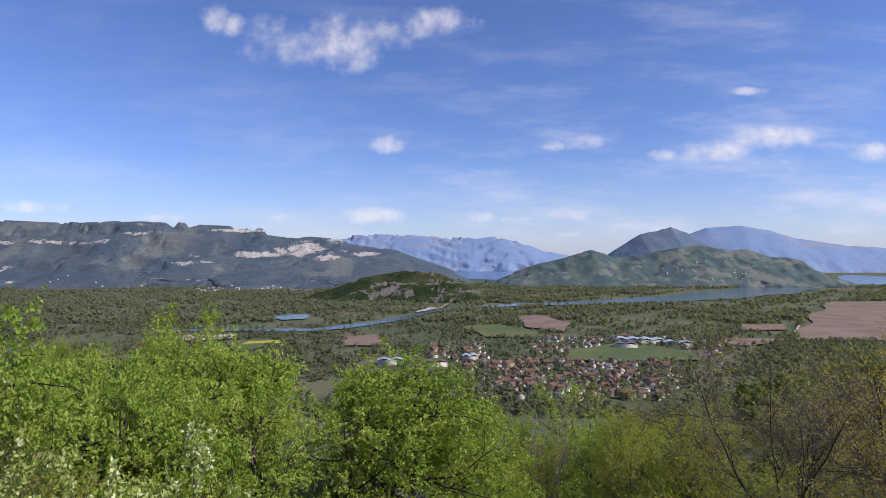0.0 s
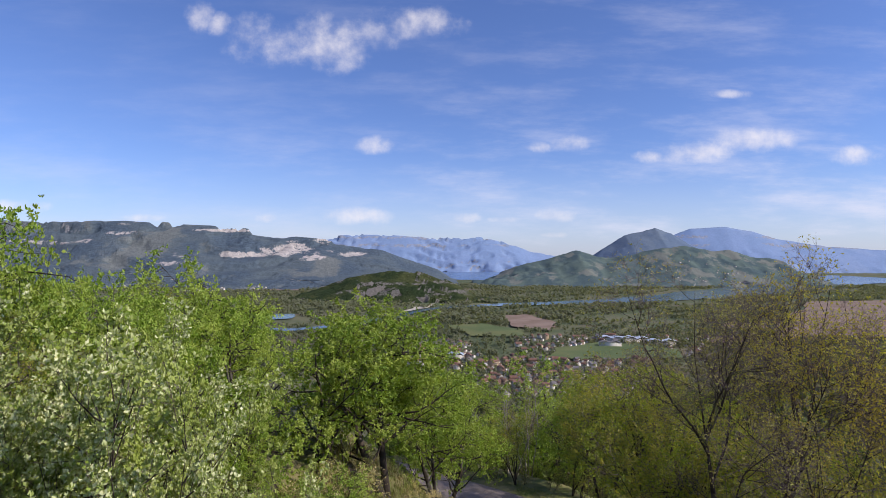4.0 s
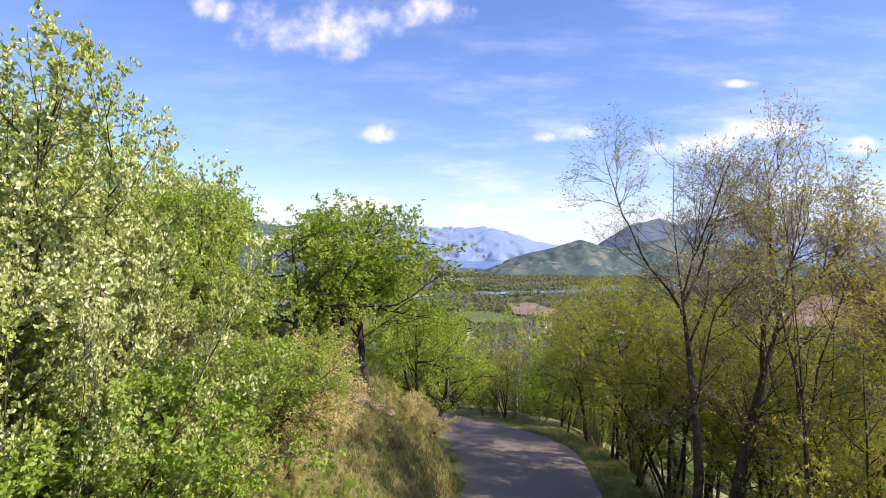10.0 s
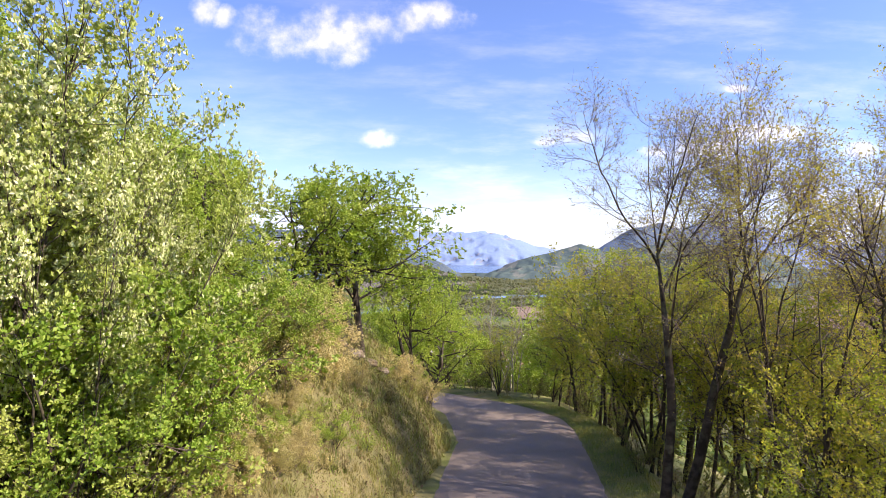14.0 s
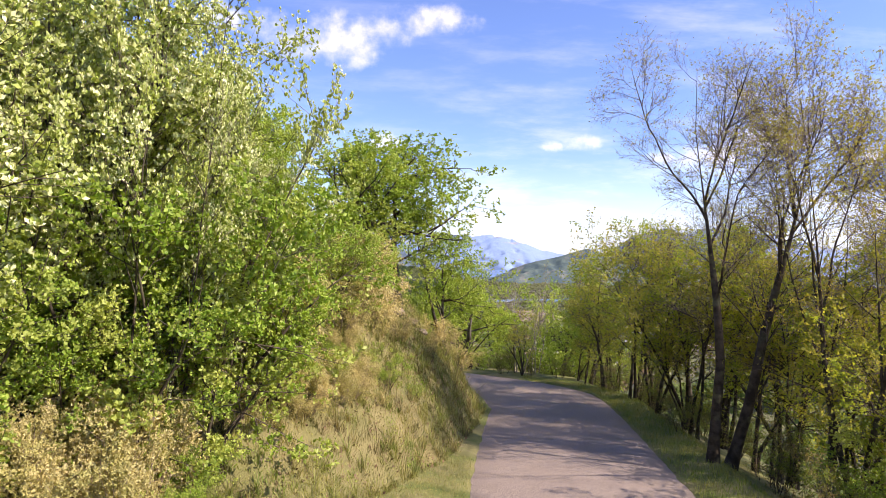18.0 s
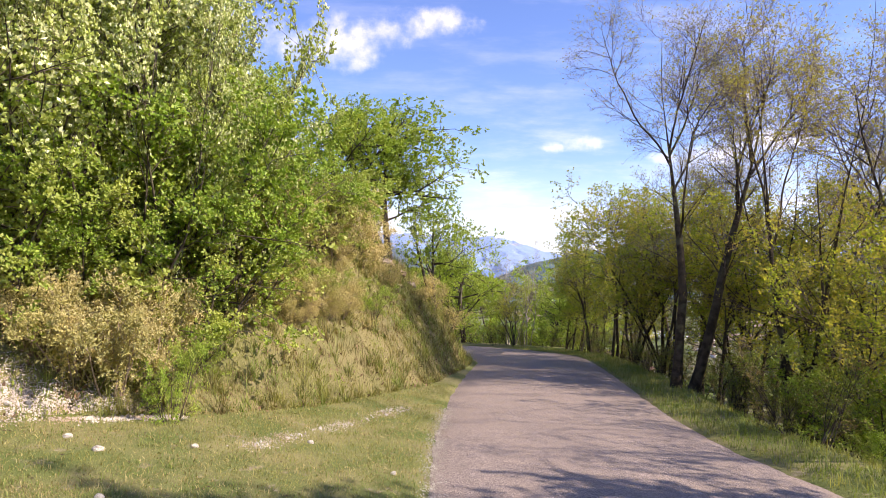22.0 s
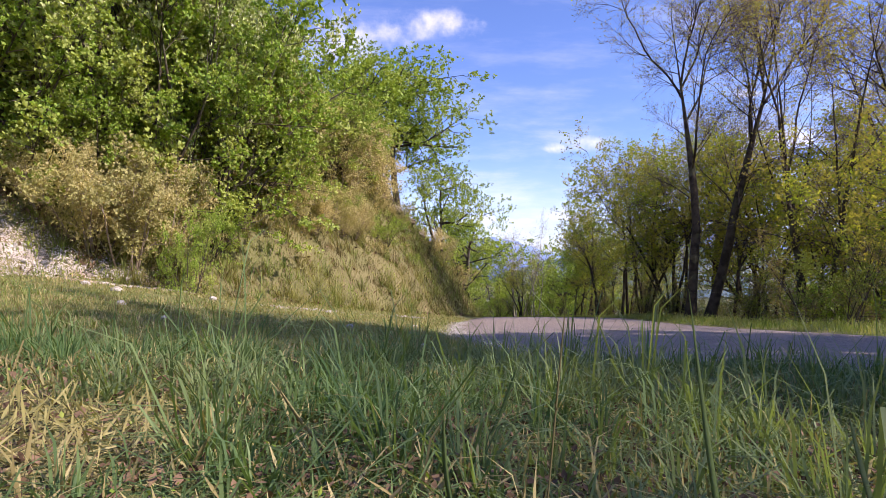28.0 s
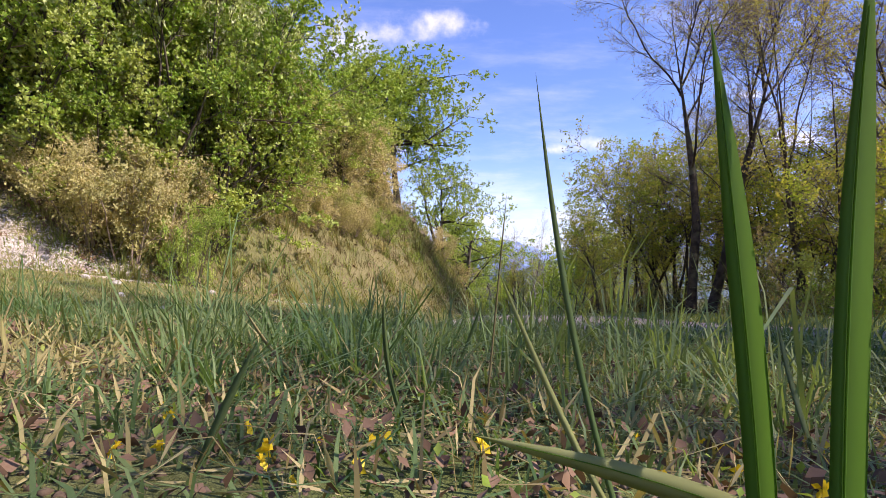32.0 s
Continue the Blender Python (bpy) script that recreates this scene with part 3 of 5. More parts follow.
def land(x, y):
    """Height of the ground."""
    x, y = np.asarray(x, float), np.asarray(y, float)
    z = road_z(y)
    le, re_, toe = line(LEFT_EDGE, y), line(RIGHT_EDGE, y), line(TOE, y)
    shoulder = np.clip(le - x, 0, np.maximum(le - toe, 0))
    z = z + (0.03 + 0.10 * step(3, 8.5, y)) * shoulder + 0.02 * wave(x, y, 2.3) * step(0.1, 0.8, shoulder)
    z = z + 0.07 * np.exp(-((y - 1.8) / 0.7) ** 2) * step(-0.05, 0.3, le - x)
    d = np.clip(toe - x, 0, None)
    fade = 1 - step(25, 48, y)
    rise = (4.5 * np.tanh(d / 3.3) + 0.26 * d) * (0.5 + 0.5 * step(10.5, 14.5, y))
    rise = rise * (1 + 0.12 * wave(x, y, 0.9, 2.0) * step(0.3, 2.0, d)) + (0.09 * wave(x, y, 2.6, 1.0) + 0.04 * wave(x, y, 7.0, 3.0)) * step(0.2, 1.2, d)
    z = z + rise * fade
    e = np.clip(x - re_ - 1.5 - 3.5 * step(34, 40, y), 0, None)
    b = np.clip(y - 47.5, 0, None)
    z = z + 0.05 * np.clip(x - re_, 0, 1.5)
    z = z - 0.46 * np.sqrt((e + 0.3) ** 2 + b ** 2) + 0.138 + 0.25 * wave(x, y, 0.35, 4.0) * step(1, 8, e + b)
    z = z + 98 * np.exp(-((x - 225) / 105) ** 2 / 2 - ((y - 240) / 62) ** 2 / 2) * step(20, 120, e + b)
    z = z + 0.42 * np.clip(-y - 30, 0, 200)
    on = step(-0.1, 0.12, x - le) * step(-0.1, 0.12, re_ - x) * (1 - step(46, 47.5, y))
    z = z - 0.07 * on
    soft = 6.0
    return np.maximum(z, FLOOR) + soft * 0.25 * np.exp(-np.abs(z - FLOOR) / soft) * (z < 1e9)


def spaced(stops):
    out = [stops[0][0]]
    for (a, s), (b, _) in zip(stops, stops[1:]):
        k = max(1, int(round((b - a) / s)))
        out += list(a + (b - a) * np.arange(1, k + 1) / k)
    return np.array(out)


def sheet(xs, ys, zf):
    X, Y = np.meshgrid(xs, ys)
    Z = zf(X, Y)
    V = np.stack([X.ravel(), Y.ravel(), Z.ravel()], 1)
    w, h = len(xs), len(ys)
    i = (np.arange(h - 1)[:, None] * w + np.arange(w - 1)[None]).ravel()
    return V, np.stack([i, i + 1, i + 1 + w, i + w], 1)


xs = spaced([(-6000, 600), (-1200, 120), (-240, 20), (-60, 2.5), (-20, 0.6), (-9, 0.18), (9, 0.5), (20, 2.5), (60, 12), (300, 60), (1200, 600), (6000, 1)])
ys = spaced([(-1500, 300), (-300, 40), (-40, 3), (-8, 0.5), (-1, 0.14), (8, 0.22), (30, 0.5), (50, 3), (110, 12), (420, 80), (1200, 380), (5000, 1)])
V, Fq = sheet(xs, ys, land)
tagged(new("ground", mesh_of("ground", V, Fq, M["turf"], True)), "hillside turf running down to a wide green valley", "ground", kind="structure")

# the road: cambered strip with a ragged edge
rng = np.random.default_rng(5)
ry = spaced([(-12, 0.5), (0, 0.2), (30, 0.4), (47, 1)])
ru = np.linspace(0, 1, 15)
rag = lambda y, s: 0.05 * wave(y, y * 0.3, 3.0, s) + 0.035 * wave(y * 1.7, y, 9.0, s + 2)
L_, R_ = line(LEFT_EDGE, ry) + rag(ry, 1.0), line(RIGHT_EDGE, ry) + rag(ry, 3.0)
X = L_[:, None] * (1 - ru) + R_[:, None] * ru
Y = np.repeat(ry[:, None], len(ru), 1)
Z = road_z(Y) + 0.015 + 0.03 * (1 - (2 * ru[None] - 1) ** 2) - 0.045 * ((ru[None] < 0.01) | (ru[None] > 0.99))
w = len(ru)
i = (np.arange(len(ry) - 1)[:, None] * w + np.arange(w - 1)[None]).ravel()
tagged(new("road", mesh_of("road", np.stack([X.ravel(), Y.ravel(), Z.ravel()], 1), np.stack([i, i + 1, i + 1 + w, i + w], 1), M["road"], True)),
       "narrow worn chip-seal mountain road dappled with tree shade", "road", kind="structure")


# ---- valley ----
def plate(name, pts, z, mat, label, category, kind="structure"):
    """A flat piece of land with a slightly uneven outline."""
    out = []
    m = len(pts)
    for a in range(m):
        p, q = np.array(pts[a], float), np.array(pts[(a + 1) % m], float)
        L = np.linalg.norm(q - p)
        nrm = np.array([-(q - p)[1], (q - p)[0]]) / max(L, 1)
        for t in np.arange(6) / 6:
            out.append(p + (q - p) * t + nrm * L * 0.035 * math.sin(7 * t + a * 2.1) * math.sin(math.pi * t))
    out = np.array(out)
    c = out.mean(0)
    V = np.concatenate([np.c_[out, np.full(len(out), z)], [[c[0], c[1], z]]])
    k = len(out)
    F3 = np.stack([np.arange(k), (np.arange(k) + 1) % k, np.full(k, k)], 1)
    return tagged(new(name, mesh_of(name, V, F3, mat)), label, category, kind=kind)


def ribbon(name, rows, z, mat, label):
    P = np.array(rows, float)
    t = np.linspace(0, len(P) - 1, (len(P) - 1) * 6 + 1)
    X, Y, H = (np.interp(t, np.arange(len(P)), P[:, k]) for k in range(3))
    for _ in range(3):
        X[1:-1], Y[1:-1] = (X[:-2] + X[2:] + 2 * X[1:-1]) / 4, (Y[:-2] + Y[2:] + 2 * Y[1:-1]) / 4
    H = H * (1 + 0.12 * np.sin(t * 5.1))
    V = np.concatenate([np.c_[X, Y + H, np.full(len(X), z)], np.c_[X, Y - H, np.full(len(X), z)]])
    k = len(X)
    i = np.arange(k - 1)
    return tagged(new(name, mesh_of(name, V, np.stack([i + k, i + k + 1, i + 1, i], 1), mat)), label, "water", kind="structure")


RIVER = [(-480, 901, 12), (-321, 908, 14), (-205, 914, 19), (-142, 979, 28), (-90, 1063, 34), (-51, 1142, 34), (-12, 1245, 28), (73, 1326, 20),
         (200, 1385, 34), (379, 1433, 56), (554, 1521, 84), (730, 1643, 115), (964, 1838, 150), (1199, 2019, 140), (1370, 2160, 100)]
ribbon("river", RIVER, FLOOR + 1.9, M["river"], "broad blue-grey river winding through the valley")
ribbon("river", [(1613, 2323, 88), (1949, 2619, 195), (2539, 3155, 404)], FLOOR + 1.9, M["river"], "pale reach of the river beyond the woods")
plate("lake", [(-140, 4600), (43, 2797), (283, 2735), (526, 3619), (800, 4600)], FLOOR + 2.2, M["lake"], "long blue lake between the mountains", "water")
plate("water", [(-334, 1092), (-324, 1142), (-272, 1153), (-257, 1073), (-297, 1046)], FLOOR + 2.2, M["pool"], "turquoise gravel pit pond", "water")
plate("sandbank", [(-59, 1186), (-33, 1311), (14, 1401), (0, 1298), (-37, 1221)], FLOOR + 2.6, M["sand"], "pale sandbank along the river", "ground")
plate("gravel_yard", [(-398, 823), (-386, 852), (-312, 857), (-306, 818), (-351, 792)], FLOOR + 2.3, M["sand"], "white gravel works yard by the river", "ground")
FIELDS = [("brown", [(-136, 758), (-144, 846), (-100, 857), (-81, 758)]), ("brown", [(505, 813), (734, 1142), (1014, 1485), (1500, 1521), (900, 834)]),
          ("brown", [(142, 1121), (199, 1142), (225, 1003), (191, 895), (137, 949)]), ("green", [(31, 964), (94, 995), (151, 895), (132, 834), (62, 840)]),
          ("brown", [(520, 995), (604, 1003), (556, 921), (483, 921)]), ("brown", [(384, 772), (424, 829), (500, 818), (410, 758)]),
          ("green", [(-313, 714), (-343, 792), (-255, 813), (-219, 772), (-246, 714)]), ("gold", [(-272, 767), (-272, 792), (-232, 802), (-221, 777)]),
          ("green", [(140, 658), (162, 727), (244, 782), (316, 714), (297, 658), (213, 641)]), ("brown", [(-681, 1924), (-697, 2087), (-468, 2087), (-431, 1924)])]
tagged(ribbon("track", [(498, 790, 3), (512, 832, 3), (560, 905, 3), (640, 1015, 3.5), (728, 1142, 4)], FLOOR + 2.9, M["sand"], "pale dirt track along the ploughed field"), category="path")
SAY = {"brown": "bare ploughed brown field", "green": "flat green sown field", "gold": "field of yellow rape in flower"}
for k, (tone, pts) in enumerate(FIELDS):
    plate("field", pts, FLOOR + 2.0 + 0.25 * (k % 3), M["field_" + tone], SAY[tone], "field")


def ridge(name, D, prof, mat, label, depth, rough, seed, nx=150, ny=44, terrace=0.0, front=1.0):
    """A mountain: crest line given as (x, z), falling to the valley floor in front and behind."""
    px, pz = (np.array(v, float) for v in zip(*prof))
    x = np.linspace(px[0], px[-1], nx)
    crest = np.interp(x, px, pz)
    v = np.linspace(-1, 0.6, ny)
    X, Vv = np.meshgrid(x, v)
    C = np.repeat(crest[None], ny, 0)
    nz = np.empty_like(X)
    for a in range(ny):
        for b in range(nx):
            p = Vector((X[a, b] / depth * 2.2, v[a] * 2.2, seed))
            nz[a, b] = noise.fractal(p, 0.9, 2.1, 6) + 0.7 * noise.ridged_multi_fractal(p * 1.3, 0.9, 2.0, 4, 1.0, 2.0) - 0.7
    t = np.clip(1 - np.abs(Vv) / np.where(Vv < 0, 1.0, 0.6), 0, 1)
    if terrace:
        s = t * 4 + 0.5 * nz + 0.6 * np.sin(X / depth * 3.0)
        fr = s - np.floor(s)
        where = step(0.05, 0.45, nz + 0.35 * np.sin(X / depth * 1.7 + seed))
        t = np.clip(t + terrace * where * (step(0.5, 0.75, fr) - fr) / 4, 0, 1)
    shape = t ** front
    Z = FLOOR - 3 + (C - FLOOR + 3) * shape + rough * nz * np.minimum(t * 3, 1) * (1 - 0.75 * t ** 3)
    Yp = D + Vv * depth + 0.12 * depth * nz * (1 - t)
    Vt = np.stack([X.ravel(), Yp.ravel(), Z.ravel()], 1)
    i = (np.arange(ny - 1)[:, None] * nx + np.arange(nx - 1)[None]).ravel()
    return tagged(new(name, mesh_of(name, Vt, np.stack([i, i + 1, i + 1 + nx, i + nx], 1), mat, True)), label, "mountain", kind="structure")


ridge("hill", 1560, [(-430, -114), (-390, -110), (-295, -76), (-209, -46), (-110, -31), (-37, -33), (40, -54), (125, -98), (175, -114)], M["hill"],
      "low wooded hill with bare limestone outcrops", 130, 9, 1.5, terrace=0.9, front=0.8)
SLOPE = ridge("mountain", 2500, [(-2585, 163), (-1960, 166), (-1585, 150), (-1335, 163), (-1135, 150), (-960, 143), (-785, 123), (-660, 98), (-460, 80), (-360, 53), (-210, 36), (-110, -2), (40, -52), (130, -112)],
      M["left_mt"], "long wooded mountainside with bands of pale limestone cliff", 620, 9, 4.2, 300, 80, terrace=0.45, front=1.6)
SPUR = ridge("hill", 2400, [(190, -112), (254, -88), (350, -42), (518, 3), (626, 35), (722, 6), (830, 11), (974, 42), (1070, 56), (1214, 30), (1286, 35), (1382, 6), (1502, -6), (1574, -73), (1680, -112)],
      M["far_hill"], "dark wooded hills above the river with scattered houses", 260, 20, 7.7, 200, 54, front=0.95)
ridge("mountain", 3600, [(860, -110), (1048, 20), (1246, 146), (1444, 193), (1552, 157), (1678, 85), (1990, -110)], M["haze_blue1"],
      "rounded mountain peak with blue haze put into its colour", 420, 22, 9.1, 140, 40, front=0.9)
ridge("mountain", 4300, [(1700, -110), (1853, 168), (2004, 224), (2262, 237), (2477, 202), (2692, 142), (3079, 86), (3509, 60), (4154, 39), (4500, -64)], M["haze_blue2"],
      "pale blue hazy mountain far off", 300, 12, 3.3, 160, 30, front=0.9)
ridge("mountain", 4400, [(-1100, -60), (-986, 66), (-810, 149), (-590, 176), (-282, 171), (-18, 149), (422, 154), (642, 101), (796, 39), (1126, -13), (1390, -66), (1600, -110)], M["haze_blue2"],
      "mountain wall with a cliff band behind the lake, coloured pale blue for haze", 300, 8, 6.1, 180, 40, terrace=0.6)


# ---- far woods ----
def crowns(name, places, sizes, mat, label, seed, tufts, leaf):
    """Many tree crowns as one mass: each a loose shell of leafy sprays round its middle."""
    rng = np.random.default_rng(seed)
    m = len(places)
    d = unit(rng.normal(size=(m, tufts, 3)) + np.array([0, 0, 0.45]))
    s = np.asarray(sizes)[:, None, None]
    tall = rng.uniform(0.9, 1.7, (m, 1, 1))
    P = np.asarray(places)[:, None, :] + (d * rng.uniform(0.55, 1.05, (m, tufts, 1)) * np.concatenate([np.ones((m, 1, 2)), tall], 2) + np.concatenate([np.zeros((m, 1, 2)), tall * 0.9], 2)) * s
    P = P.reshape(-1, 3)
    out = (d + np.array([0.25, -0.1, 0.7]) + rng.normal(size=d.shape) * 0.45).reshape(-1, 3)
    a = unit(np.cross(out, rng.normal(size=out.shape)))
    b = unit(np.cross(out, a))
    L = np.repeat(np.asarray(sizes), tufts)[:, None] * leaf * rng.uniform(0.6, 1.3, (len(P), 1))
    bulge = out * L * 0.22
    V = np.stack([P - a * L, P + b * L * 0.8 + bulge, P + a * L, P - b * L * 0.8 + bulge], 1).reshape(-1, 3)
    k = np.arange(len(P))[:, None] * 4
    F3 = np.concatenate([k + [0, 3, 1], k + [1, 3, 2]], 1).reshape(-1, 3)
    return tagged(new(name, mesh_of(name, V, F3, mat)), label, "trees", kind="stuff")


def inside(x, y, poly):
    r = np.zeros(x.shape, bool)
    for (x0, y0), (x1, y1) in zip(poly, poly[1:] + poly[:1]):
        r ^= ((y0 > y) != (y1 > y)) & (x < (x1 - x0) * (y - y0) / (y1 - y0 + 1e-9) + x0)
    return r


def free(x, y):
    """True where the valley is neither water, field nor village."""
    ok = np.ones(x.shape, bool)
    P = np.array(RIVER, float)
    for (a, b, w0), (c, d, w1) in zip(P, P[1:]):
        t = np.clip(((x - a) * (c - a) + (y - b) * (d - b)) / ((c - a) ** 2 + (d - b) ** 2), 0, 1)
        ok &= np.hypot(x - a - t * (c - a), y - b - t * (d - b)) > (w0 + (w1 - w0) * t) + 6
    for _, pts in FIELDS:
        ok &= ~inside(x, y, pts)
    for pts in ([(-334, 1080), (-324, 1142), (-272, 1153), (-257, 1073), (-297, 1046)], [(-398, 815), (-386, 862), (-300, 860), (-300, 810), (-351, 785)],
                [(-100, 600), (-90, 670), (10, 670), (10, 600)], [(20, 3000), (43, 2700), (320, 2700), (560, 3700), (800, 4600), (-100, 4600)],
                [(1560, 2200), (1500, 2420), (2400, 3700), (2800, 2900)]):
        ok &= ~inside(x, y, pts)
    return ok


rng = np.random.default_rng(11)
for lo, hi, many, size, tufts, leaf in ((430, 1000, 7000, (1.5, 3.0), 14, 0.62), (1000, 2300, 24000, (2.0, 3.5), 7, 1.0)):
    yy = rng.uniform(lo, hi, many * 3)
    xx = yy * rng.uniform(-0.95, 0.95, many * 3)
    clump = wave(xx, yy, 0.009, 1.0) + 0.8 * wave(xx, yy, 0.027, 2.0) + 0.5 * wave(xx, yy, 0.06, 5.0)
    keep = free(xx, yy) & (clump > 0.0 + 0.3 * rng.normal(size=len(xx)))
    town = (xx > -20) & (xx < 300) & (yy > 470) & (yy < 830)
    keep = np.where(town, free(xx, yy) & (rng.random(len(xx)) < 0.4), keep)
    xx, yy = xx[keep][:many], yy[keep][:many]
    crowns("valley_woods", np.c_[xx, yy, np.maximum(land(xx, yy), FLOOR + 0.5)], rng.uniform(*size, len(xx)), M["hazed_wood"], "spring woods and hedges covering the valley floor", 3, tufts, leaf)


from mathutils.bvhtree import BVHTree

# ---- village ----
def house_kind(seed, w, d, h, wall, roof):
    """A gabled house: walls, roof with eaves, windows on all sides."""
    root = tagged(new("house"), "", "house")
    V = [(-w, -d, -1), (w, -d, -1), (w, d, -1), (-w, d, -1), (-w, -d, h), (w, -d, h), (w, d, h), (-w, d, h), (-w, 0, h + d * 0.6), (w, 0, h + d * 0.6)]
    part("wall", mesh_of("wall", V, [np.array([[0, 1, 5, 4], [2, 3, 7, 6], [1, 2, 6, 5], [3, 0, 4, 7]]), np.array([[5, 6, 9], [7, 4, 8]])], wall), root)
    e, k = 0.6, 0.3
    lo = h - e * 0.6
    R = [(-w - e, -d - e, lo), (w + e, -d - e, lo), (w + e, 0, h + d * 0.6 + k), (-w - e, 0, h + d * 0.6 + k), (w + e, d + e, lo), (-w - e, d + e, lo),
         (-w - e, -d - e, lo - k), (w + e, -d - e, lo - k), (w + e, 0, h + d * 0.6 - 0.02), (-w - e, 0, h + d * 0.6 - 0.02), (w + e, d + e, lo - k), (-w - e, d + e, lo - k)]
    part("roof", mesh_of("roof", R, np.array([[0, 1, 2, 3], [3, 2, 4, 5], [7, 6, 9, 8], [8, 9, 11, 10], [0, 6, 7, 1], [4, 10, 11, 5]]), roof), root)
    P, Q = [], []
    for floor_z in np.arange(1.0, h - 1.2, 2.7):
        for x in np.linspace(-w + 1.4, w - 1.4, max(2, int(w))):
            for side in (-1, 1):
                b = len(P)
                y = side * (d + 0.05)
                P += [(x - 0.5, y, floor_z), (x + 0.5, y, floor_z), (x + 0.5, y, floor_z + 1.4), (x - 0.5, y, floor_z + 1.4)]
                Q.append((b, b + 1, b + 2, b + 3))
    tagged(part("glazing", mesh_of("glazing", P, np.array(Q), M["pane"]), root), kind="stuff")
    return root


KINDS = [(house_kind(1, 5, 4, 5.5, M["render_wall"], M["tile"]), "cream rendered village house with a brown tiled roof"),
         (house_kind(2, 6.5, 4.5, 7.5, M["ochre_wall"], M["tile"]), "tall ochre village house with a red-brown tiled roof"),
         (house_kind(3, 4.5, 4, 4.5, M["render_wall"], M["slate"]), "small pale house with a grey roof"),
         (house_kind(4, 5.5, 4.2, 6.5, M["render_wall"], M["tile"]), "white rendered house with a dull red tiled roof")]
rng = np.random.default_rng(21)
spots = []
ZONES = [((42, 658), (258, 658), (189, 484), (30, 484), 190), ((-20, 782), (50, 782), (37, 590), (-10, 590), 34), ((128, 834), (294, 834), (247, 702), (108, 702), 44), ((336, 834), (419, 834), (329, 680), (284, 680), 18)]
for a, b, c, d, many in ZONES:
    for _ in range(many * 6):
        u, v = rng.random(2)
        p = (1 - v) * ((1 - u) * np.array(a) + u * np.array(b)) + v * ((1 - u) * np.array(d) + u * np.array(c))
        if all(np.hypot(*(p - q)) > 6.6 for q in spots) and free(np.array([p[0]]), np.array([p[1]]))[0]:
            spots.append(p)
            many -= 1
            if not many:
                break
for k, p in enumerate(spots):
    proto, label = KINDS[rng.integers(4)]
    z = float(max(land(p[0], p[1]), FLOOR + 0.3))
    m = pose(p[0], p[1], z, 0, 0, rng.choice([0, 90]) + rng.normal(8, 24))
    ob = copy_thing(proto, m @ Matrix.Diagonal((*([rng.uniform(0.75, 1.15)] * 3), 1)))
    ob.matrix_basis = m
    ob.scale = [rng.uniform(0.42, 0.82)] * 3
    tagged(ob, label, "house", "houses of the village in the valley")
# hamlets on the lower slopes across the valley
def cottages(name, places, size, label, seed):
    """Small gabled buildings far off, as one mass."""
    rng = np.random.default_rng(seed)
    P, Q, T, S = [], [], [], []
    for x, y, z in places:
        w, d, h = size * rng.uniform(0.7, 1.2), size * rng.uniform(0.55, 0.8), size * rng.uniform(0.7, 1.1)
        a = rng.uniform(0, math.pi)
        c, s = math.cos(a), math.sin(a)
        b = len(P)
        for px, py, pz in ((-w, -d, -1), (w, -d, -1), (w, d, -1), (-w, d, -1), (-w, -d, h), (w, -d, h), (w, d, h), (-w, d, h), (-w, 0, h + d * 0.7), (w, 0, h + d * 0.7)):
            P.append((x + c * px - s * py, y + s * px + c * py, z + pz))
        Q += [(b, b + 1, b + 5, b + 4), (b + 2, b + 3, b + 7, b + 6), (b + 1, b + 2, b + 6, b + 5), (b + 3, b, b + 4, b + 7), (b + 4, b + 5, b + 9, b + 8), (b + 6, b + 7, b + 8, b + 9)]
        S += [0, 0, 0, 0, 1, 1]
        T += [(b + 5, b + 6, b + 9), (b + 7, b + 4, b + 8)]
    me = mesh_of(name, P, [np.array(Q), np.array(T)], [M["render_wall"], M["tile"]], slots=S + [0] * len(T))
    return tagged(new(name, me), label, "houses", kind="stuff")


spread = []
for slope, x0, x1, y0, y1, many in ((SLOPE, -960, -560, 1890, 2000, 46), (SLOPE, -1500, -1000, 1900, 2080, 5), (SPUR, 880, 1260, 2170, 2300, 26)):
    me = slope.data
    tree = BVHTree.FromPolygons([v.co for v in me.vertices], [list(p.vertices) for p in me.polygons])
    for k in range(many):
        x, y = rng.uniform(x0, x1), rng.uniform(y0, y1)
        hit = tree.ray_cast(Vector((x, y, 500)), Vector((0, 0, -1)))[0]
        if hit:
            spread.append((x, y, max(hit.z, FLOOR)))
cottages("hamlet", spread, 3.0, "far pale houses scattered on the lower mountainsides", 23)
spread = []
for x0, x1, y0, y1, many in ((60, 240, 500, 650, 90), (-20, 60, 600, 780, 30), (120, 290, 700, 830, 40), (180, 420, 640, 860, 30)):
    for _ in range(many):
        p = np.array([rng.uniform(x0, x1), rng.uniform(y0, y1)])
        if all(np.hypot(*(p - q)) > 5.0 for q in spots) and free(p[:1], p[1:])[0]:
            spread.append((*p, float(max(land(*p), FLOOR + 0.3))))
cottages("outbuilding", spread, 2.4, "sheds and outbuildings between the village houses", 24)
for proto, _ in KINDS:
    for o in list(proto.children) + [proto]:
        bpy.data.objects.remove(o)


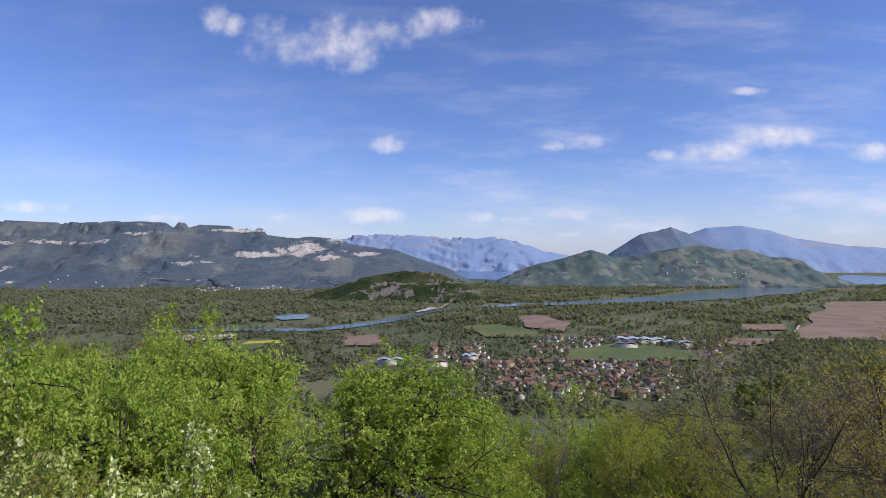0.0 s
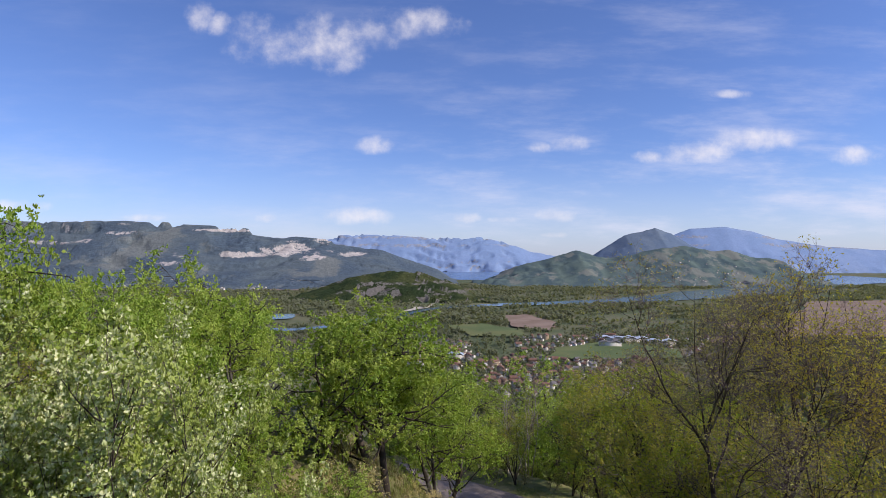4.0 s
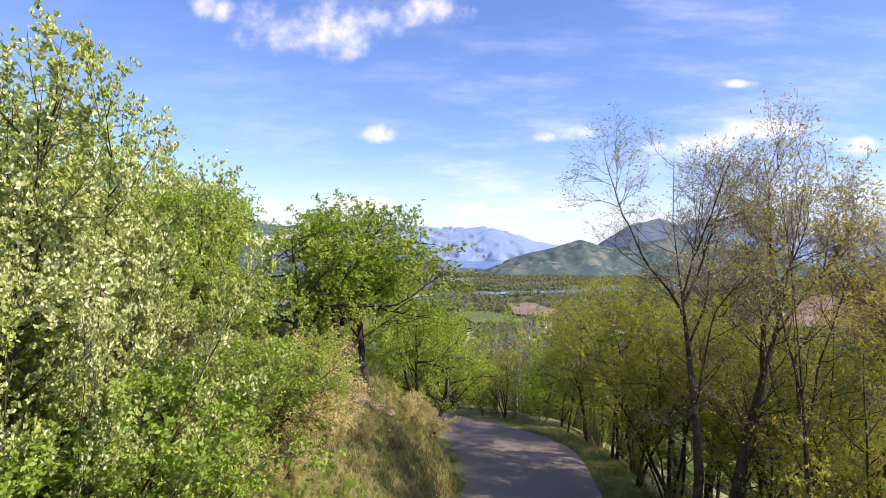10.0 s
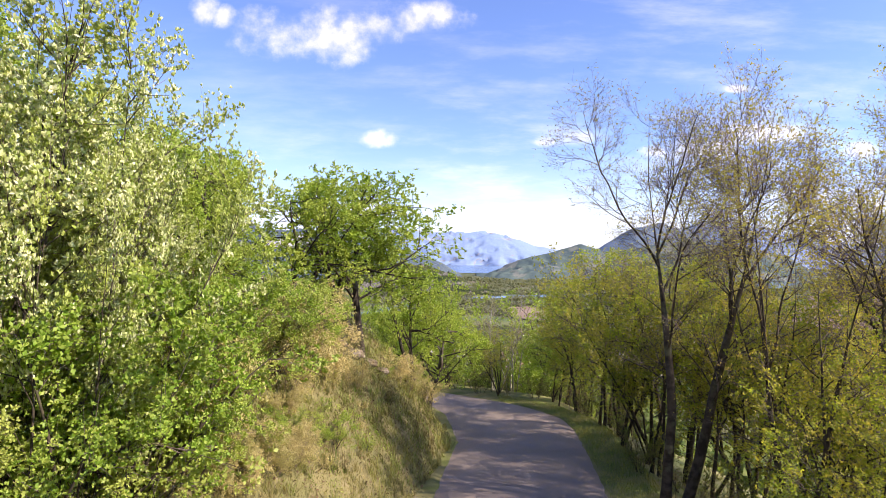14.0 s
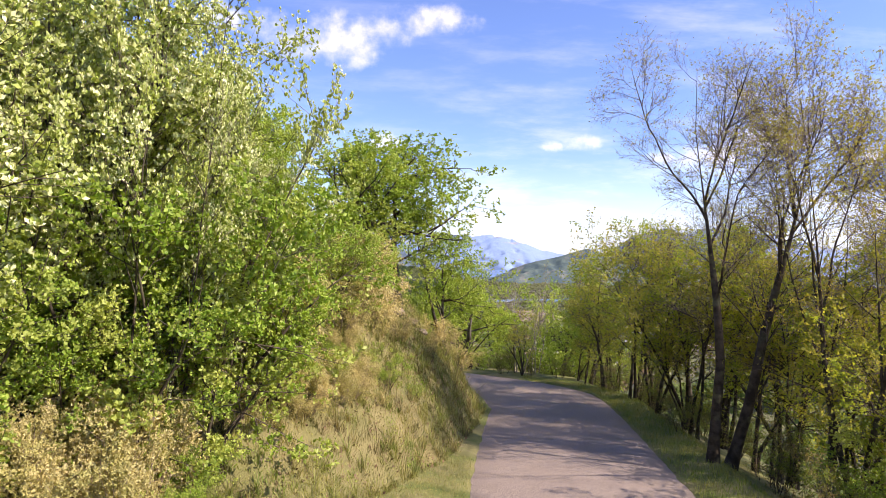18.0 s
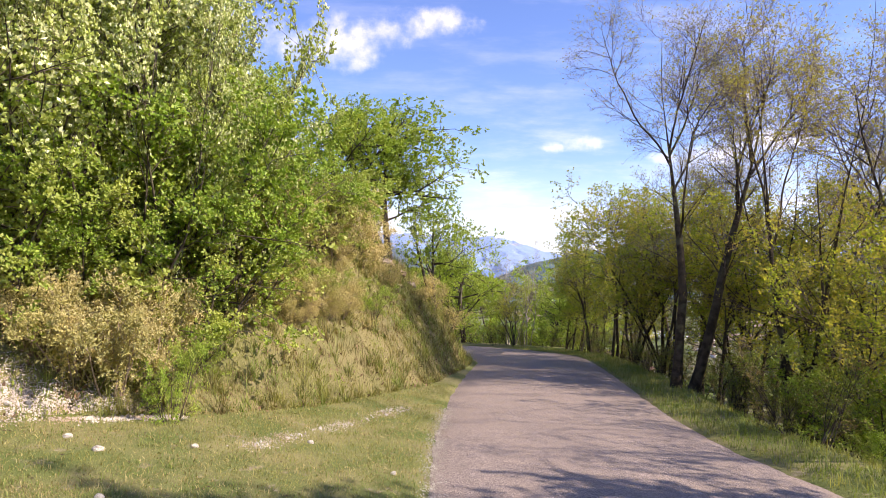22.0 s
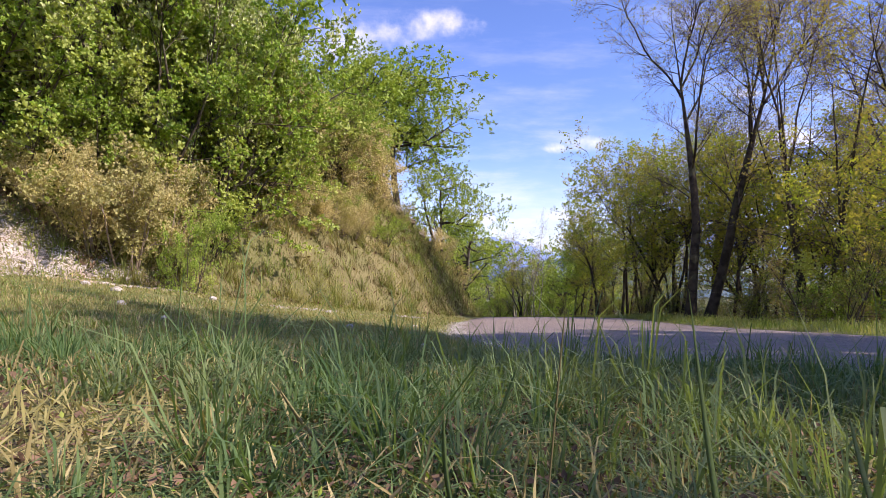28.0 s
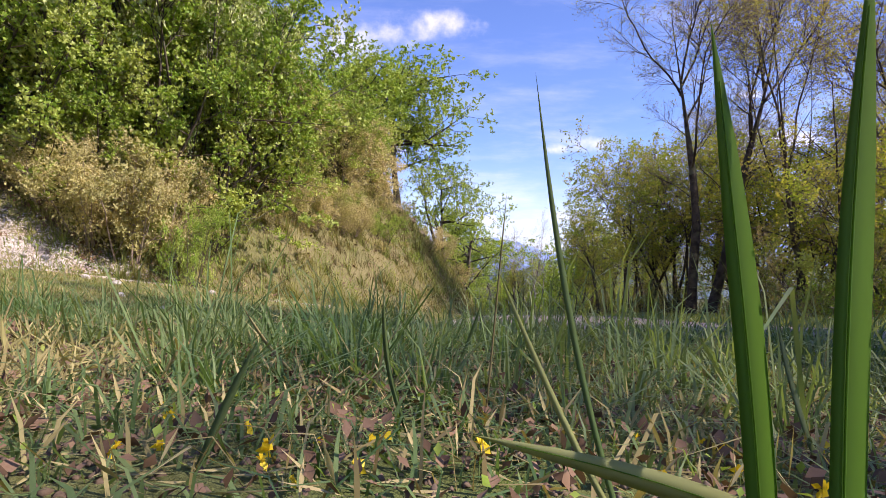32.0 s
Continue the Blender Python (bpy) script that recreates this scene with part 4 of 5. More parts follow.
def shed(x, y, w, d, h, turn, roof, label):
    root = tagged(new("factory_hall"), label, "building")
    V = [(-w, -d, -1), (w, -d, -1), (w, d, -1), (-w, d, -1), (-w, -d, h), (w, -d, h), (w, d, h), (-w, d, h)]
    part("wall", mesh_of("wall", V, np.array([[0, 1, 5, 4], [1, 2, 6, 5], [2, 3, 7, 6], [3, 0, 4, 7]]), M["render_wall"]), root)
    P, Q = [], []
    bays = max(2, int(w / 8))
    for k in range(bays):
        x0, x1 = -w + 2 * w * k / bays, -w + 2 * w * (k + 1) / bays
        b = len(P)
        P += [(x0, -d - 0.4, h), (x0, d + 0.4, h), (x1, d + 0.4, h), (x1, -d - 0.4, h), ((x0 + x1) / 2, -d - 0.4, h + 2.2), ((x0 + x1) / 2, d + 0.4, h + 2.2)]
        Q += [(b, b + 4, b + 5, b + 1), (b + 4, b + 3, b + 2, b + 5)]
    part("roof", mesh_of("roof", P, np.array(Q), roof), root)
    root.matrix_basis = pose(x, y, FLOOR + 1.2, 0, 0, turn)
    return root


shed(275, 800, 34, 10, 4, -10, M["metal"], "long factory hall with pale blue sheet roofs")
shed(318, 772, 20, 7, 4, -10, M["metal"], "factory hall with a white sheet roof")
shed(238, 745, 14, 5, 6, -8, M["slate"], "old stone hall with tall arches")
shed(-60, 640, 15, 5, 4, 5, M["metal"], "white workshop with a flat pale roof")
shed(-12, 628, 15, 6, 4, 8, M["tile"], "low warehouse with a tan roof")
shed(30, 660, 9, 6, 5, 0, M["metal"], "white factory building with a pale roof")


# ---- trees and shrubs: one of each kind, then copies ----
def oak(seed):
    return plant("oak_tree", "", "tree", seed, (2, 4.9, 0.15, 0.11, dict(k=8, wobble=0.16, foot=0.08, curve=0.02)),
                 [(12, (0.2, 1.0), 64, 2.6, 6, 0.03, 0.22, 0.036, 5), (8, (0.25, 1.0), 50, 1.15, 5, 0.01, 0.22, 0.013, 4), (6, (0.15, 1.0), 50, 0.5, 3, 0.02, 0.2, 0.005, 0)],
                 [(3, 4, 5, (0.3, 1.0), 0.074, 0.6, (0, 0, 0.35), 0.9, 0)], M["bark_dark"], [M["oak"]])


def bare(seed, gold=False):
    """Tall: a clear bole that forks into a fan of ascending leaders."""
    return plant("bare_tree", "", "tree", seed, (1, 12.0, 0.0, 0.135, dict(k=13, wobble=0.065, foot=0.0, curve=0.03), (5, (0.36, 0.68), 27, 5.2, 13, 0.03, 0.08, 0.036)),
                 [(13, (0.28, 1.0), 48, 2.0, 6, 0.05, 0.12, 0.017, 4), (9, (0.2, 1.0), 42, 1.0, 5, 0.03, 0.14, 0.0085, 3), (7, (0.15, 1.0), 42, 0.5, 3, 0.03, 0.16, 0.006, 3)],
                 [(3, 1, 3 if gold else 2, (0.4, 1.0), 0.05, 0.6, (0, 0, 0.2), 1.0, 0)], M["bark"], [M["gold" if gold else "bud"]], M["twig"])


def coppice(seed):
    """Several tall stems fanning out from one stool, golden in their tops."""
    return plant("coppice_tree", "", "tree", seed, (4, 11.6, 0.15, 0.085, dict(k=11, wobble=0.075, foot=0.25, curve=0.012), (1, (0.3, 0.6), 22, 5.5, 11, 0.04, 0.06, 0.04)),
                 [(8, (0.24, 1.0), 48, 2.0, 6, 0.05, 0.12, 0.017, 4), (6, (0.2, 1.0), 42, 1.0, 5, 0.03, 0.14, 0.008, 3), (6, (0.15, 1.0), 42, 0.5, 3, 0.03, 0.16, 0.005, 3)],
                 [(3, 2, 2, (0.4, 1.0), 0.05, 0.6, (0, 0, 0.2), 1.0, 0)], M["bark"], [M["gold"]], M["twig"])


def wood(seed):
    return plant("woodland_tree", "", "tree", seed, (2, 7.2, 0.08, 0.07, dict(k=10, wobble=0.10, foot=0.15, curve=0.03), (1, (0.3, 0.6), 30, 3.8, 10, 0.05, 0.1, 0.04)),
                 [(9, (0.3, 1.0), 55, 1.9, 5, 0.05, 0.18, 0.02, 4), (7, (0.2, 1.0), 45, 0.95, 4, 0.03, 0.2, 0.008, 3), (5, (0.2, 1.0), 45, 0.42, 3, 0.03, 0.2, 0.0045, 3)],
                 [(3, 2, 3, (0.3, 1.0), 0.075, 0.62, (0, 0, 0.25), 0.9, 0)], M["bark_dark"], [M["wood"]], M["twig"])


def whitebeam(seed):
    return plant("whitebeam_shrub", "", "shrub", seed, (8, 6.0, 0.34, 0.028, dict(k=8, wobble=0.10, foot=0.35, curve=0.06)),
                 [(13, (0.12, 1.0), 44, 1.7, 5, 0.10, 0.12, 0.018, 4), (7, (0.15, 1.0), 44, 0.75, 4, 0.12, 0.16, 0.007, 3)],
                 [(2, 11, 7, (0.1, 1.0), 0.054, 0.58, (0, 0, 0.85), 0.62, 0), (1, 12, 7, (0.15, 1.0), 0.054, 0.55, (0, 0, 0.85), 0.62, 0)], M["bark"], [M["white"]], M["twig"])


def greenbush(seed):
    return plant("green_shrub", "", "shrub", seed, (8, 2.4, 0.5, 0.025, dict(k=6, wobble=0.12, foot=0.3, curve=0.06)),
                 [(10, (0.08, 1.0), 50, 0.95, 4, 0.06, 0.16, 0.01, 3), (6, (0.15, 1.0), 45, 0.42, 3, 0.08, 0.16, 0.005, 3)],
                 [(2, 9, 6, (0.1, 1.0), 0.043, 0.62, (0, 0, 0.6), 0.75, 0)], M["bark"], [M["green"]], M["twig"])


def drybush(seed):
    return plant("dry_shrub", "", "shrub", seed, (12, 1.5, 0.6, 0.012, dict(k=6, wobble=0.12, foot=0.3, curve=0.05)),
                 [(9, (0.05, 1.0), 44, 0.6, 4, 0.06, 0.18, 0.006, 3), (6, (0.1, 1.0), 45, 0.28, 3, 0.06, 0.2, 0.003, 0)],
                 [(2, 7, 5, (0.1, 1.0), 0.036, 0.5, (0, 0, 0.5), 0.9, 0)], M["twig_tan"], [M["dry"]], M["twig_tan"])


def thicket(seed):
    return plant("thicket_shrub", "", "shrub", seed, (8, 3.4, 0.4, 0.022, dict(k=7, wobble=0.1, foot=0.5, curve=0.05)),
                 [(10, (0.1, 1.0), 44, 1.3, 5, 0.08, 0.16, 0.012, 3), (6, (0.15, 1.0), 44, 0.55, 3, 0.05, 0.2, 0.005, 3)],
                 [(2, 3, 4, (0.2, 1.0), 0.062, 0.6, (0, 0, 0.3), 1.0, 0)], M["bark_dark"], [M["scrub"]], M["twig"])


def pale(seed):
    return plant("pale_stemmed_tree", "", "tree", seed, (4, 6.5, 0.2, 0.055, dict(k=9, wobble=0.06, foot=0.25, curve=0.02)),
                 [(9, (0.35, 1.0), 38, 1.8, 6, 0.06, 0.1, 0.02, 4), (7, (0.2, 1.0), 38, 0.8, 4, 0.05, 0.15, 0.008, 3), (4, (0.2, 1.0), 40, 0.4, 3, 0.03, 0.15, 0.005, 3)],
                 [(3, 1, 1, (0.3, 1.0), 0.06, 0.6, (0, 0, 0.3), 1.0, 0)], M["bark_pale"], [M["bud"]], M["twig"])


STOCK = {"oak": [oak(31), oak(32), oak(33)], "bare": [bare(41), bare(42, True), bare(44)], "coppice": [coppice(43), coppice(45)], "wood": [wood(51), wood(52)], "white": [whitebeam(61), whitebeam(62)],
         "green": [greenbush(71), greenbush(72)], "dry": [drybush(81), drybush(82)], "thicket": [thicket(91), thicket(92)], "pale": [pale(95)]}
TELL = {"oak": ("gnarled oak in fresh light green leaf", "oaks on the bank"), "bare": ("tall almost bare tree with fine twigs and yellow-green buds", "bare trees along the road"),
        "coppice": ("tall many-stemmed bare tree with golden young leaves", "bare trees along the road"),
        "wood": ("slender woodland tree in young yellow-green leaf", "woodland trees on the slope"), "white": ("tall whitebeam shrub with pale silvery upright leaves", "whitebeams on the bank"),
        "green": ("bushy bright green leafy shrub", "green shrubs"), "dry": ("dry tan twiggy shrub with withered leaves", "dry shrubs on the bank"),
        "thicket": ("tangled brown thicket with sparse young leaves", "thickets along the road"), "pale": ("slim many-stemmed tree with pale bark, nearly bare", "")}


def put(kind, which, x, y, top, turn=0.0, wide=1.0, label="", lean=(0, 0)):
    """A copy of a plant whose crown reaches up to the height top."""
    proto = STOCK[kind][which % len(STOCK[kind])]
    z = float(land(x, y))
    ob = copy_thing(proto, pose(x, y, z, lean[0], lean[1]) @ pose(0, 0, 0, 0, 0, turn))
    s = max(0.15, (top - z) / proto["tall"])
    ob.scale = (s * wide, s * wide, s)
    text, group = TELL[kind]
    return tagged(ob, label or text, "", group)


# bare trees on the valley side of the road
put("bare", 0, 7.35, 17.7, 11.0, 20, 1.1, lean=(-3, 1))
put("bare", 1, 7.95, 17.9, 11.3, 140, 0.95, label="tall bare tree leaning out, with a sprinkling of young leaves", lean=(-2, 10))
put("coppice", 0, 10.3, 16.3, 10.6, 250, 0.9)
put("bare", 1, 14.2, 17.5, 10.2, 10, label="tall bare tree with golden young leaves")
put("bare", 2, 11.2, 24.5, 7.6, 70, 0.9)
put("coppice", 1, 13.4, 12.6, 9.8, 40)
put("coppice", 0, 17.5, 22, 9.2, 100)
for k, (x, y, top) in enumerate(((16.2, 18.6, 9.0), (19.0, 25.5, 8.0), (12.8, 31.0, 6.2))):
    put("bare", k, x, y, top, 95 * k, 1.2)
# the grove behind them, dark boles under a rounded crown
for k, (x, y, top) in enumerate(((8.9, 22.4, 5.2), (9.6, 24.8, 5.7), (9.7, 28.2, 5.9), (10.3, 32.0, 5.6), (11.6, 26.0, 5.8), (12.4, 21.8, 5.3), (10.2, 36.0, 4.0), (8.7, 25.6, 5.4), (9.2, 30.0, 5.8), (9.1, 33.4, 5.0), (11.0, 20.6, 4.8), (13.8, 16.4, 4.2), (11.8, 18.2, 4.6), (14.6, 20.0, 5.4), (10.6, 23.4, 5.5), (10.5, 13.4, 3.2), (11.9, 15.2, 3.4), (9.8, 19.8, 4.6))):
    put("wood", k, x, y, top, 77 * k, 1.05)
# unseen continuation of the row beside the viewer, placed to shade the roadside
for k, (x, y) in enumerate(((8.6, 1.7), (12.6, 0.6), (10.8, 3.6))):
    put("oak", k, x, y, (11.2, 12.0, 10.6)[k], 60 * k, 0.55, label="unseen tree beside the road in light green leaf, placed for its shade")
# more unseen trees, set where their crowns shade the near turf
for k, (x, y, top) in enumerate(((8.5, -0.9, 7.1), (9.8, 0.0, 9.0), (7.6, -1.7, 7.3), (7.3, -2.1, 7.3))):
    put("oak", k, x, y, top, 110 * k, 0.5, label="unseen tree beside the road in light green leaf, placed for its shade")
# unseen tree off to the right, added to dapple the road with shade
for k, (x, y, top) in enumerate(((15.5, 9.5, 11.6),)):
    put("coppice", 1, x, y, top, 100 * k)
# woodland behind and below them
rng = np.random.default_rng(77)
for k in range(8):
    y = 14 + 31 * ((k * 0.618) % 1)
    x = float(line(RIGHT_EDGE, y)) + 2.4 + 10.5 * rng.random() ** 1.3
    if y < 19 and x < 10:
        y += 5
    put("wood", k, x, y, rng.uniform(3.2, 5.6) - 0.13 * (y - 14), rng.uniform(0, 360), rng.uniform(0.85, 1.1))
for k in range(6):
    y = 30 + 11 * ((k * 0.618) % 1)
    x = float(line(RIGHT_EDGE, y)) + rng.uniform(1.6, 3.0)
    put("wood", k, x, y, float(road_z(y)) + rng.uniform(3.6, 5.2), rng.uniform(0, 360), rng.uniform(0.9, 1.2))
for k in range(32):
    y = 11 + 32 * ((k * 0.618) % 1)
    x = float(line(RIGHT_EDGE, y)) + rng.uniform(1.5, 3.8)
    put("thicket", k, x, y, float(land(x, y)) + rng.uniform(1.0, 2.2), rng.uniform(0, 360))
for x, y, top in ((9.8, 12.6, -0.3), (8.9, 10.8, -0.7), (11.2, 14.4, 0.3), (10.6, 11.0, -0.4), (12.6, 13.4, 0.6)):
    put("green", int(x), x, y, top, x * 90)
# trees round the outside of the bend
for k, (x, y, top) in enumerate(((-2.2, 49.5, 1.2), (5.2, 51, -0.6), (8.4, 46, 1.2), (-6, 52, 2.2), (9.8, 40, 2.4), (11, 50, 1.6), (-4.0, 55, 0.5))):
    put("oak", k, x, y, top, 50 * k, 1.0)
put("pale", 0, 5.3, 41.9, 3.6, 30, 0.9)
put("pale", 0, 6.6, 43.4, 2.4, 130)
put("oak", 1, 1.9, 44.0, 2.6, 70, 0.8)
for k in range(17):
    a = k / 16
    x, y = -6 + 17 * a, 50.0 - 9 * a * a + rng.normal() * 0.5
    put("thicket" if k % 3 else "green", k, x, y, float(land(x, y)) + rng.uniform(1.3, 2.8), rng.uniform(0, 360), 1.3)
# oaks on the bank
put("oak", 1, -2.1, 23.6, 9.2, 20, 1.15, label="gnarled oak leaning over the bank in light green leaf")
put("oak", 2, -3.6, 24.6, 9.0, 200, 0.95)
put("oak", 0, -4.3, 22.2, 8.6, 80, 1.1)
put("oak", 2, -7.4, 23.6, 11.0, 310, 0.9)
put("oak", 1, -6.2, 20.2, 9.4, 110, 0.9)
put("oak", 2, -5.4, 18.6, 7.4, 20, 1.0)
put("oak", 0, -6.6, 16.8, 8.2, 220, 1.0)
put("oak", 1, -0.2, 28.5, 5.2, 20, 0.9)
put("oak", 2, 0.4, 32.5, 4.2, 200, 0.9)
put("oak", 1, -9.4, 13.5, 12.4, 60, 0.7)
put("oak", 2, -10.8, 16.2, 11.3, 60, 0.8)
put("oak", 0, -8.4, 17.0, 10.4, 160, 0.8)
put("oak", 0, -17, 26, 8.0, 60)
put("oak", 1, -21, 30, 8.0, 160)
put("oak", 2, -14, 29, 7.0, 260)
put("oak", 2, -12.5, 14.6, 11.0, 10, 0.9)
put("oak", 1, -16.5, 16.0, 11.0, 100, 0.9)
put("oak", 0, -8.5, 17.5, 9.4, 120, 0.9)
put("oak", 2, -10.5, 23, 9.6, 45, 0.9)
for k in range(16):
    x, y = -8 - 10 * ((k * 0.618) % 1), 18 + 13 * ((k * 0.414) % 1)
    put("oak", k, x, y, rng.uniform(8.2, 10.0) - 0.03 * (y - 16), rng.uniform(0, 360), 1.0)
for k in range(18):
    x, y = -9 - 17 * ((k * 0.618) % 1), 13 + 21 * ((k * 0.414) % 1)
    put("oak" if k % 3 else "wood", k, x, y, rng.uniform(8.8, 10.6), rng.uniform(0, 360), 0.85)
# whitebeams and shrubs of the near bank
put("white", 0, -7.4, 10.4, 10.0, 15)
put("white", 1, -5.6, 10.7, 9.7, 130, 0.7)
put("white", 0, -6.8, 12.8, 9.2, 220, 0.85)
put("white", 1, -5.2, 12.6, 6.8, 300, 0.7)
put("white", 0, -10.5, 12.0, 10.6, 80)
put("white", 1, -5.2, 10.9, 7.4, 200, 0.6)
put("white", 0, -6.2, 11.8, 9.0, 110, 0.75)
put("white", 1, -8.4, 11.6, 10.4, 45)
put("white", 1, -9.0, 9.0, 9.6, 10)
for x, y, top in ((-6.6, 10.9, 5.0), (-5.4, 11.5, 5.4), (-7.7, 10.4, 5.2), (-8.8, 9.9, 5.6), (-6.0, 12.4, 5.8), (-4.9, 12.0, 4.6), (-4.2, 12.8, 3.6), (-7.9, 9.4, 4.0), (-6.9, 10.3, 3.9), (-4.4, 14.0, 4.4), (-5.2, 15.5, 5.0), (-7.2, 9.7, 4.6), (-8.4, 9.3, 4.8), (-5.8, 10.8, 4.4), (-6.3, 10.5, 3.4), (-4.9, 11.3, 3.6), (-8.0, 10.0, 3.6), (-9.4, 9.6, 5.4), (-5.0, 13.2, 5.6)):
    put("green", int(y), x, y, top, x * 70)
put("green", 1, -4.35, 9.45, 1.0, 60, 0.6, label="small fresh green sapling at the foot of the bank")
for x, y, top in ((-5.5, 9.7, 2.0), (-6.5, 9.5, 2.1), (-5.2, 10.0, 1.8), (-5.9, 9.5, 1.9), (-6.2, 9.9, 2.2), (-5.6, 10.3, 2.1), (-3.5, 14.2, 1.9), (-4.0, 15.7, 2.6), (-2.9, 17.3, 2.1), (-3.0, 16.2, 2.1), (-2.3, 18.8, 2.1), (-1.9, 20.4, 2.2), (-3.6, 13.2, 1.7)):
    put("dry", int(y * 2), x, y, top, x * 70, 0.9)
for k in range(20):
    y = 11.5 + 10.5 * ((k * 0.618) % 1)
    x = float(line(TOE, y)) - rng.uniform(2.8, 3.8)
    put(("thicket", "green", "dry", "thicket")[k % 4], k, x, y, float(land(x, y)) + rng.uniform(1.3, 2.4), rng.uniform(0, 360), 1.1, label="low scrub on the crest of the bank, half in leaf")
for k in range(9):
    x, y = rng.uniform(-7.5, -4.0), rng.uniform(13.5, 21)
    put("thicket", k, x, y, float(land(x, y)) + rng.uniform(1.4, 2.6), rng.uniform(0, 360))

for k, (x, y) in enumerate(((-0.5, 25.4), (0.3, 27.0), (-0.9, 25.6), (-2.4, 21.6), (0.2, 28.0))):
    put("thicket" if k % 2 else "dry", k, x, y, float(land(x, y)) + 1.0, 70 * k, 1.3, label="low tuft of scrub growing on the dry bank")
for k in range(26):
    y = 9.8 + 15 * ((k * 0.618) % 1)
    x = float(line(TOE, y)) - rng.uniform(0.9, 2.5)
    put(("dry", "green", "dry", "thicket")[k % 4], k, x, y, float(land(x, y)) + rng.uniform(0.3, 0.65) * (1 if y < 16 else 0.6), rng.uniform(0, 360), 1.2, label="low tuft of scrub growing on the dry bank")
for k in range(14):
    y = 12.6 + 7.6 * ((k * 0.618) % 1)
    x = float(line(TOE, y)) - rng.uniform(2.4, 3.6)
    put(("thicket", "dry", "thicket", "green")[k % 4], k, x, y, float(land(x, y)) + rng.uniform(1.5, 2.5) * (1 - 0.55 * step(15.5, 18.5, y)), rng.uniform(0, 360), 0.9, label="twiggy olive scrub on the crest of the bank")
for k in range(16):
    y = 10.2 + 7.0 * ((k * 0.618) % 1)
    x = float(line(TOE, y)) - rng.uniform(1.0, 2.4)
    put(("dry", "dry", "green")[k % 3], k, x, y, float(land(x, y)) + rng.uniform(0.6, 1.05), rng.uniform(0, 360), 1.1, label="low tan shrub growing on the dry bank")
# the wooded spur below, and the slope between
rng = np.random.default_rng(78)
many = 3200
yy, xx = rng.uniform(60, 330, many), rng.uniform(-120, 380, many)
keep = (land(xx, yy) > FLOOR + 6) & (np.hypot(xx, yy - 30) > 45)
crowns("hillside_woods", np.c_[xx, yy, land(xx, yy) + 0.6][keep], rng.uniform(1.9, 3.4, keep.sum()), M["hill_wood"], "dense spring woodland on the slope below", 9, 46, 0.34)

for group in STOCK.values():
    for proto in group:
        for o in list(proto.children_recursive) + [proto]:
            bpy.data.objects.remove(o)


# ---- turf, weeds and stones ----
def sward(name, x, y, high, wide, mat, label, seed, lean=0.85, fan=None):
    """Grass: each blade a bent strip, rooted in the ground."""
    rng = np.random.default_rng(seed)
    m = len(x)
    P = np.stack([x, y, land(x, y) - 0.01], 1)
    a = rng.uniform(0, 2 * np.pi, m) if fan is None else fan + rng.normal(size=m) * 0.5
    out = np.stack([np.cos(a), np.sin(a), np.zeros(m)], 1)
    b = a + np.pi / 2 + rng.normal(size=m) * 0.5
    side = np.stack([np.cos(b), np.sin(b), np.zeros(m)], 1)
    h = (np.asarray(high) * rng.gamma(4.0, 0.25, m))[:, None]
    w = (wide * rng.uniform(0.6, 1.2, m))[:, None]
    bend = (lean * rng.gamma(2.0, 0.5, m)).clip(0.05, 2.2)[:, None]
    mid = P + np.array([0, 0, 1.0]) * h * 0.6 + out * h * bend * 0.35
    tip = P + np.array([0, 0, 1.0]) * h * np.maximum(1 - 0.3 * bend, 0.25) + out * h * bend
    V = np.stack([P - side * w, P + side * w, mid + side * w * 0.75, mid - side * w * 0.75, tip], 1).reshape(-1, 3)
    i = np.arange(m) * 5
    F4 = np.stack([i, i + 1, i + 2, i + 3], 1)
    F3 = np.stack([i + 3, i + 2, i + 4], 1)
    return tagged(new(name, mesh_of(name, V, [F4, F3], mat)), label, "grass", kind="stuff")


def scatter(seed, many, x0, x1, y0, y1, keep):
    rng = np.random.default_rng(seed)
    x, y = rng.uniform(x0, x1, many), rng.uniform(y0, y1, many)
    k = keep(x, y, rng)
    return x[k], y[k]


def verge_left(x, y, rng):
    e = line(LEFT_EDGE, y) - x
    bare_soil = wave(x, y, 1.6, 5.0) + 0.5 * wave(x, y, 4.5, 2.0) + 1.6 * np.exp(-((x + 0.8) / 0.3) ** 2 - ((y - 1.0) / 0.24) ** 2)
    return (e > 0.02 + 0.3 * rng.random(len(x)) ** 2) & (x > line(TOE, y) - 0.4) & (bare_soil < 0.75 + 0.35 * rng.normal(size=len(x)))


def open_turf(x, y, rng):
    return (line(LEFT_EDGE, y) - x > 0.1) & (rng.random(len(x)) < 1.4 - 0.5 * y)


def bank(x, y, rng):
    d = line(TOE, y) - x
    return (d > -0.2) & (d < 5.5)


def verge_right(x, y, rng):
    e = x - line(RIGHT_EDGE, y)
    return (e > 0.03 + 0.2 * rng.random(len(x)) ** 2) & (e < 1.9)


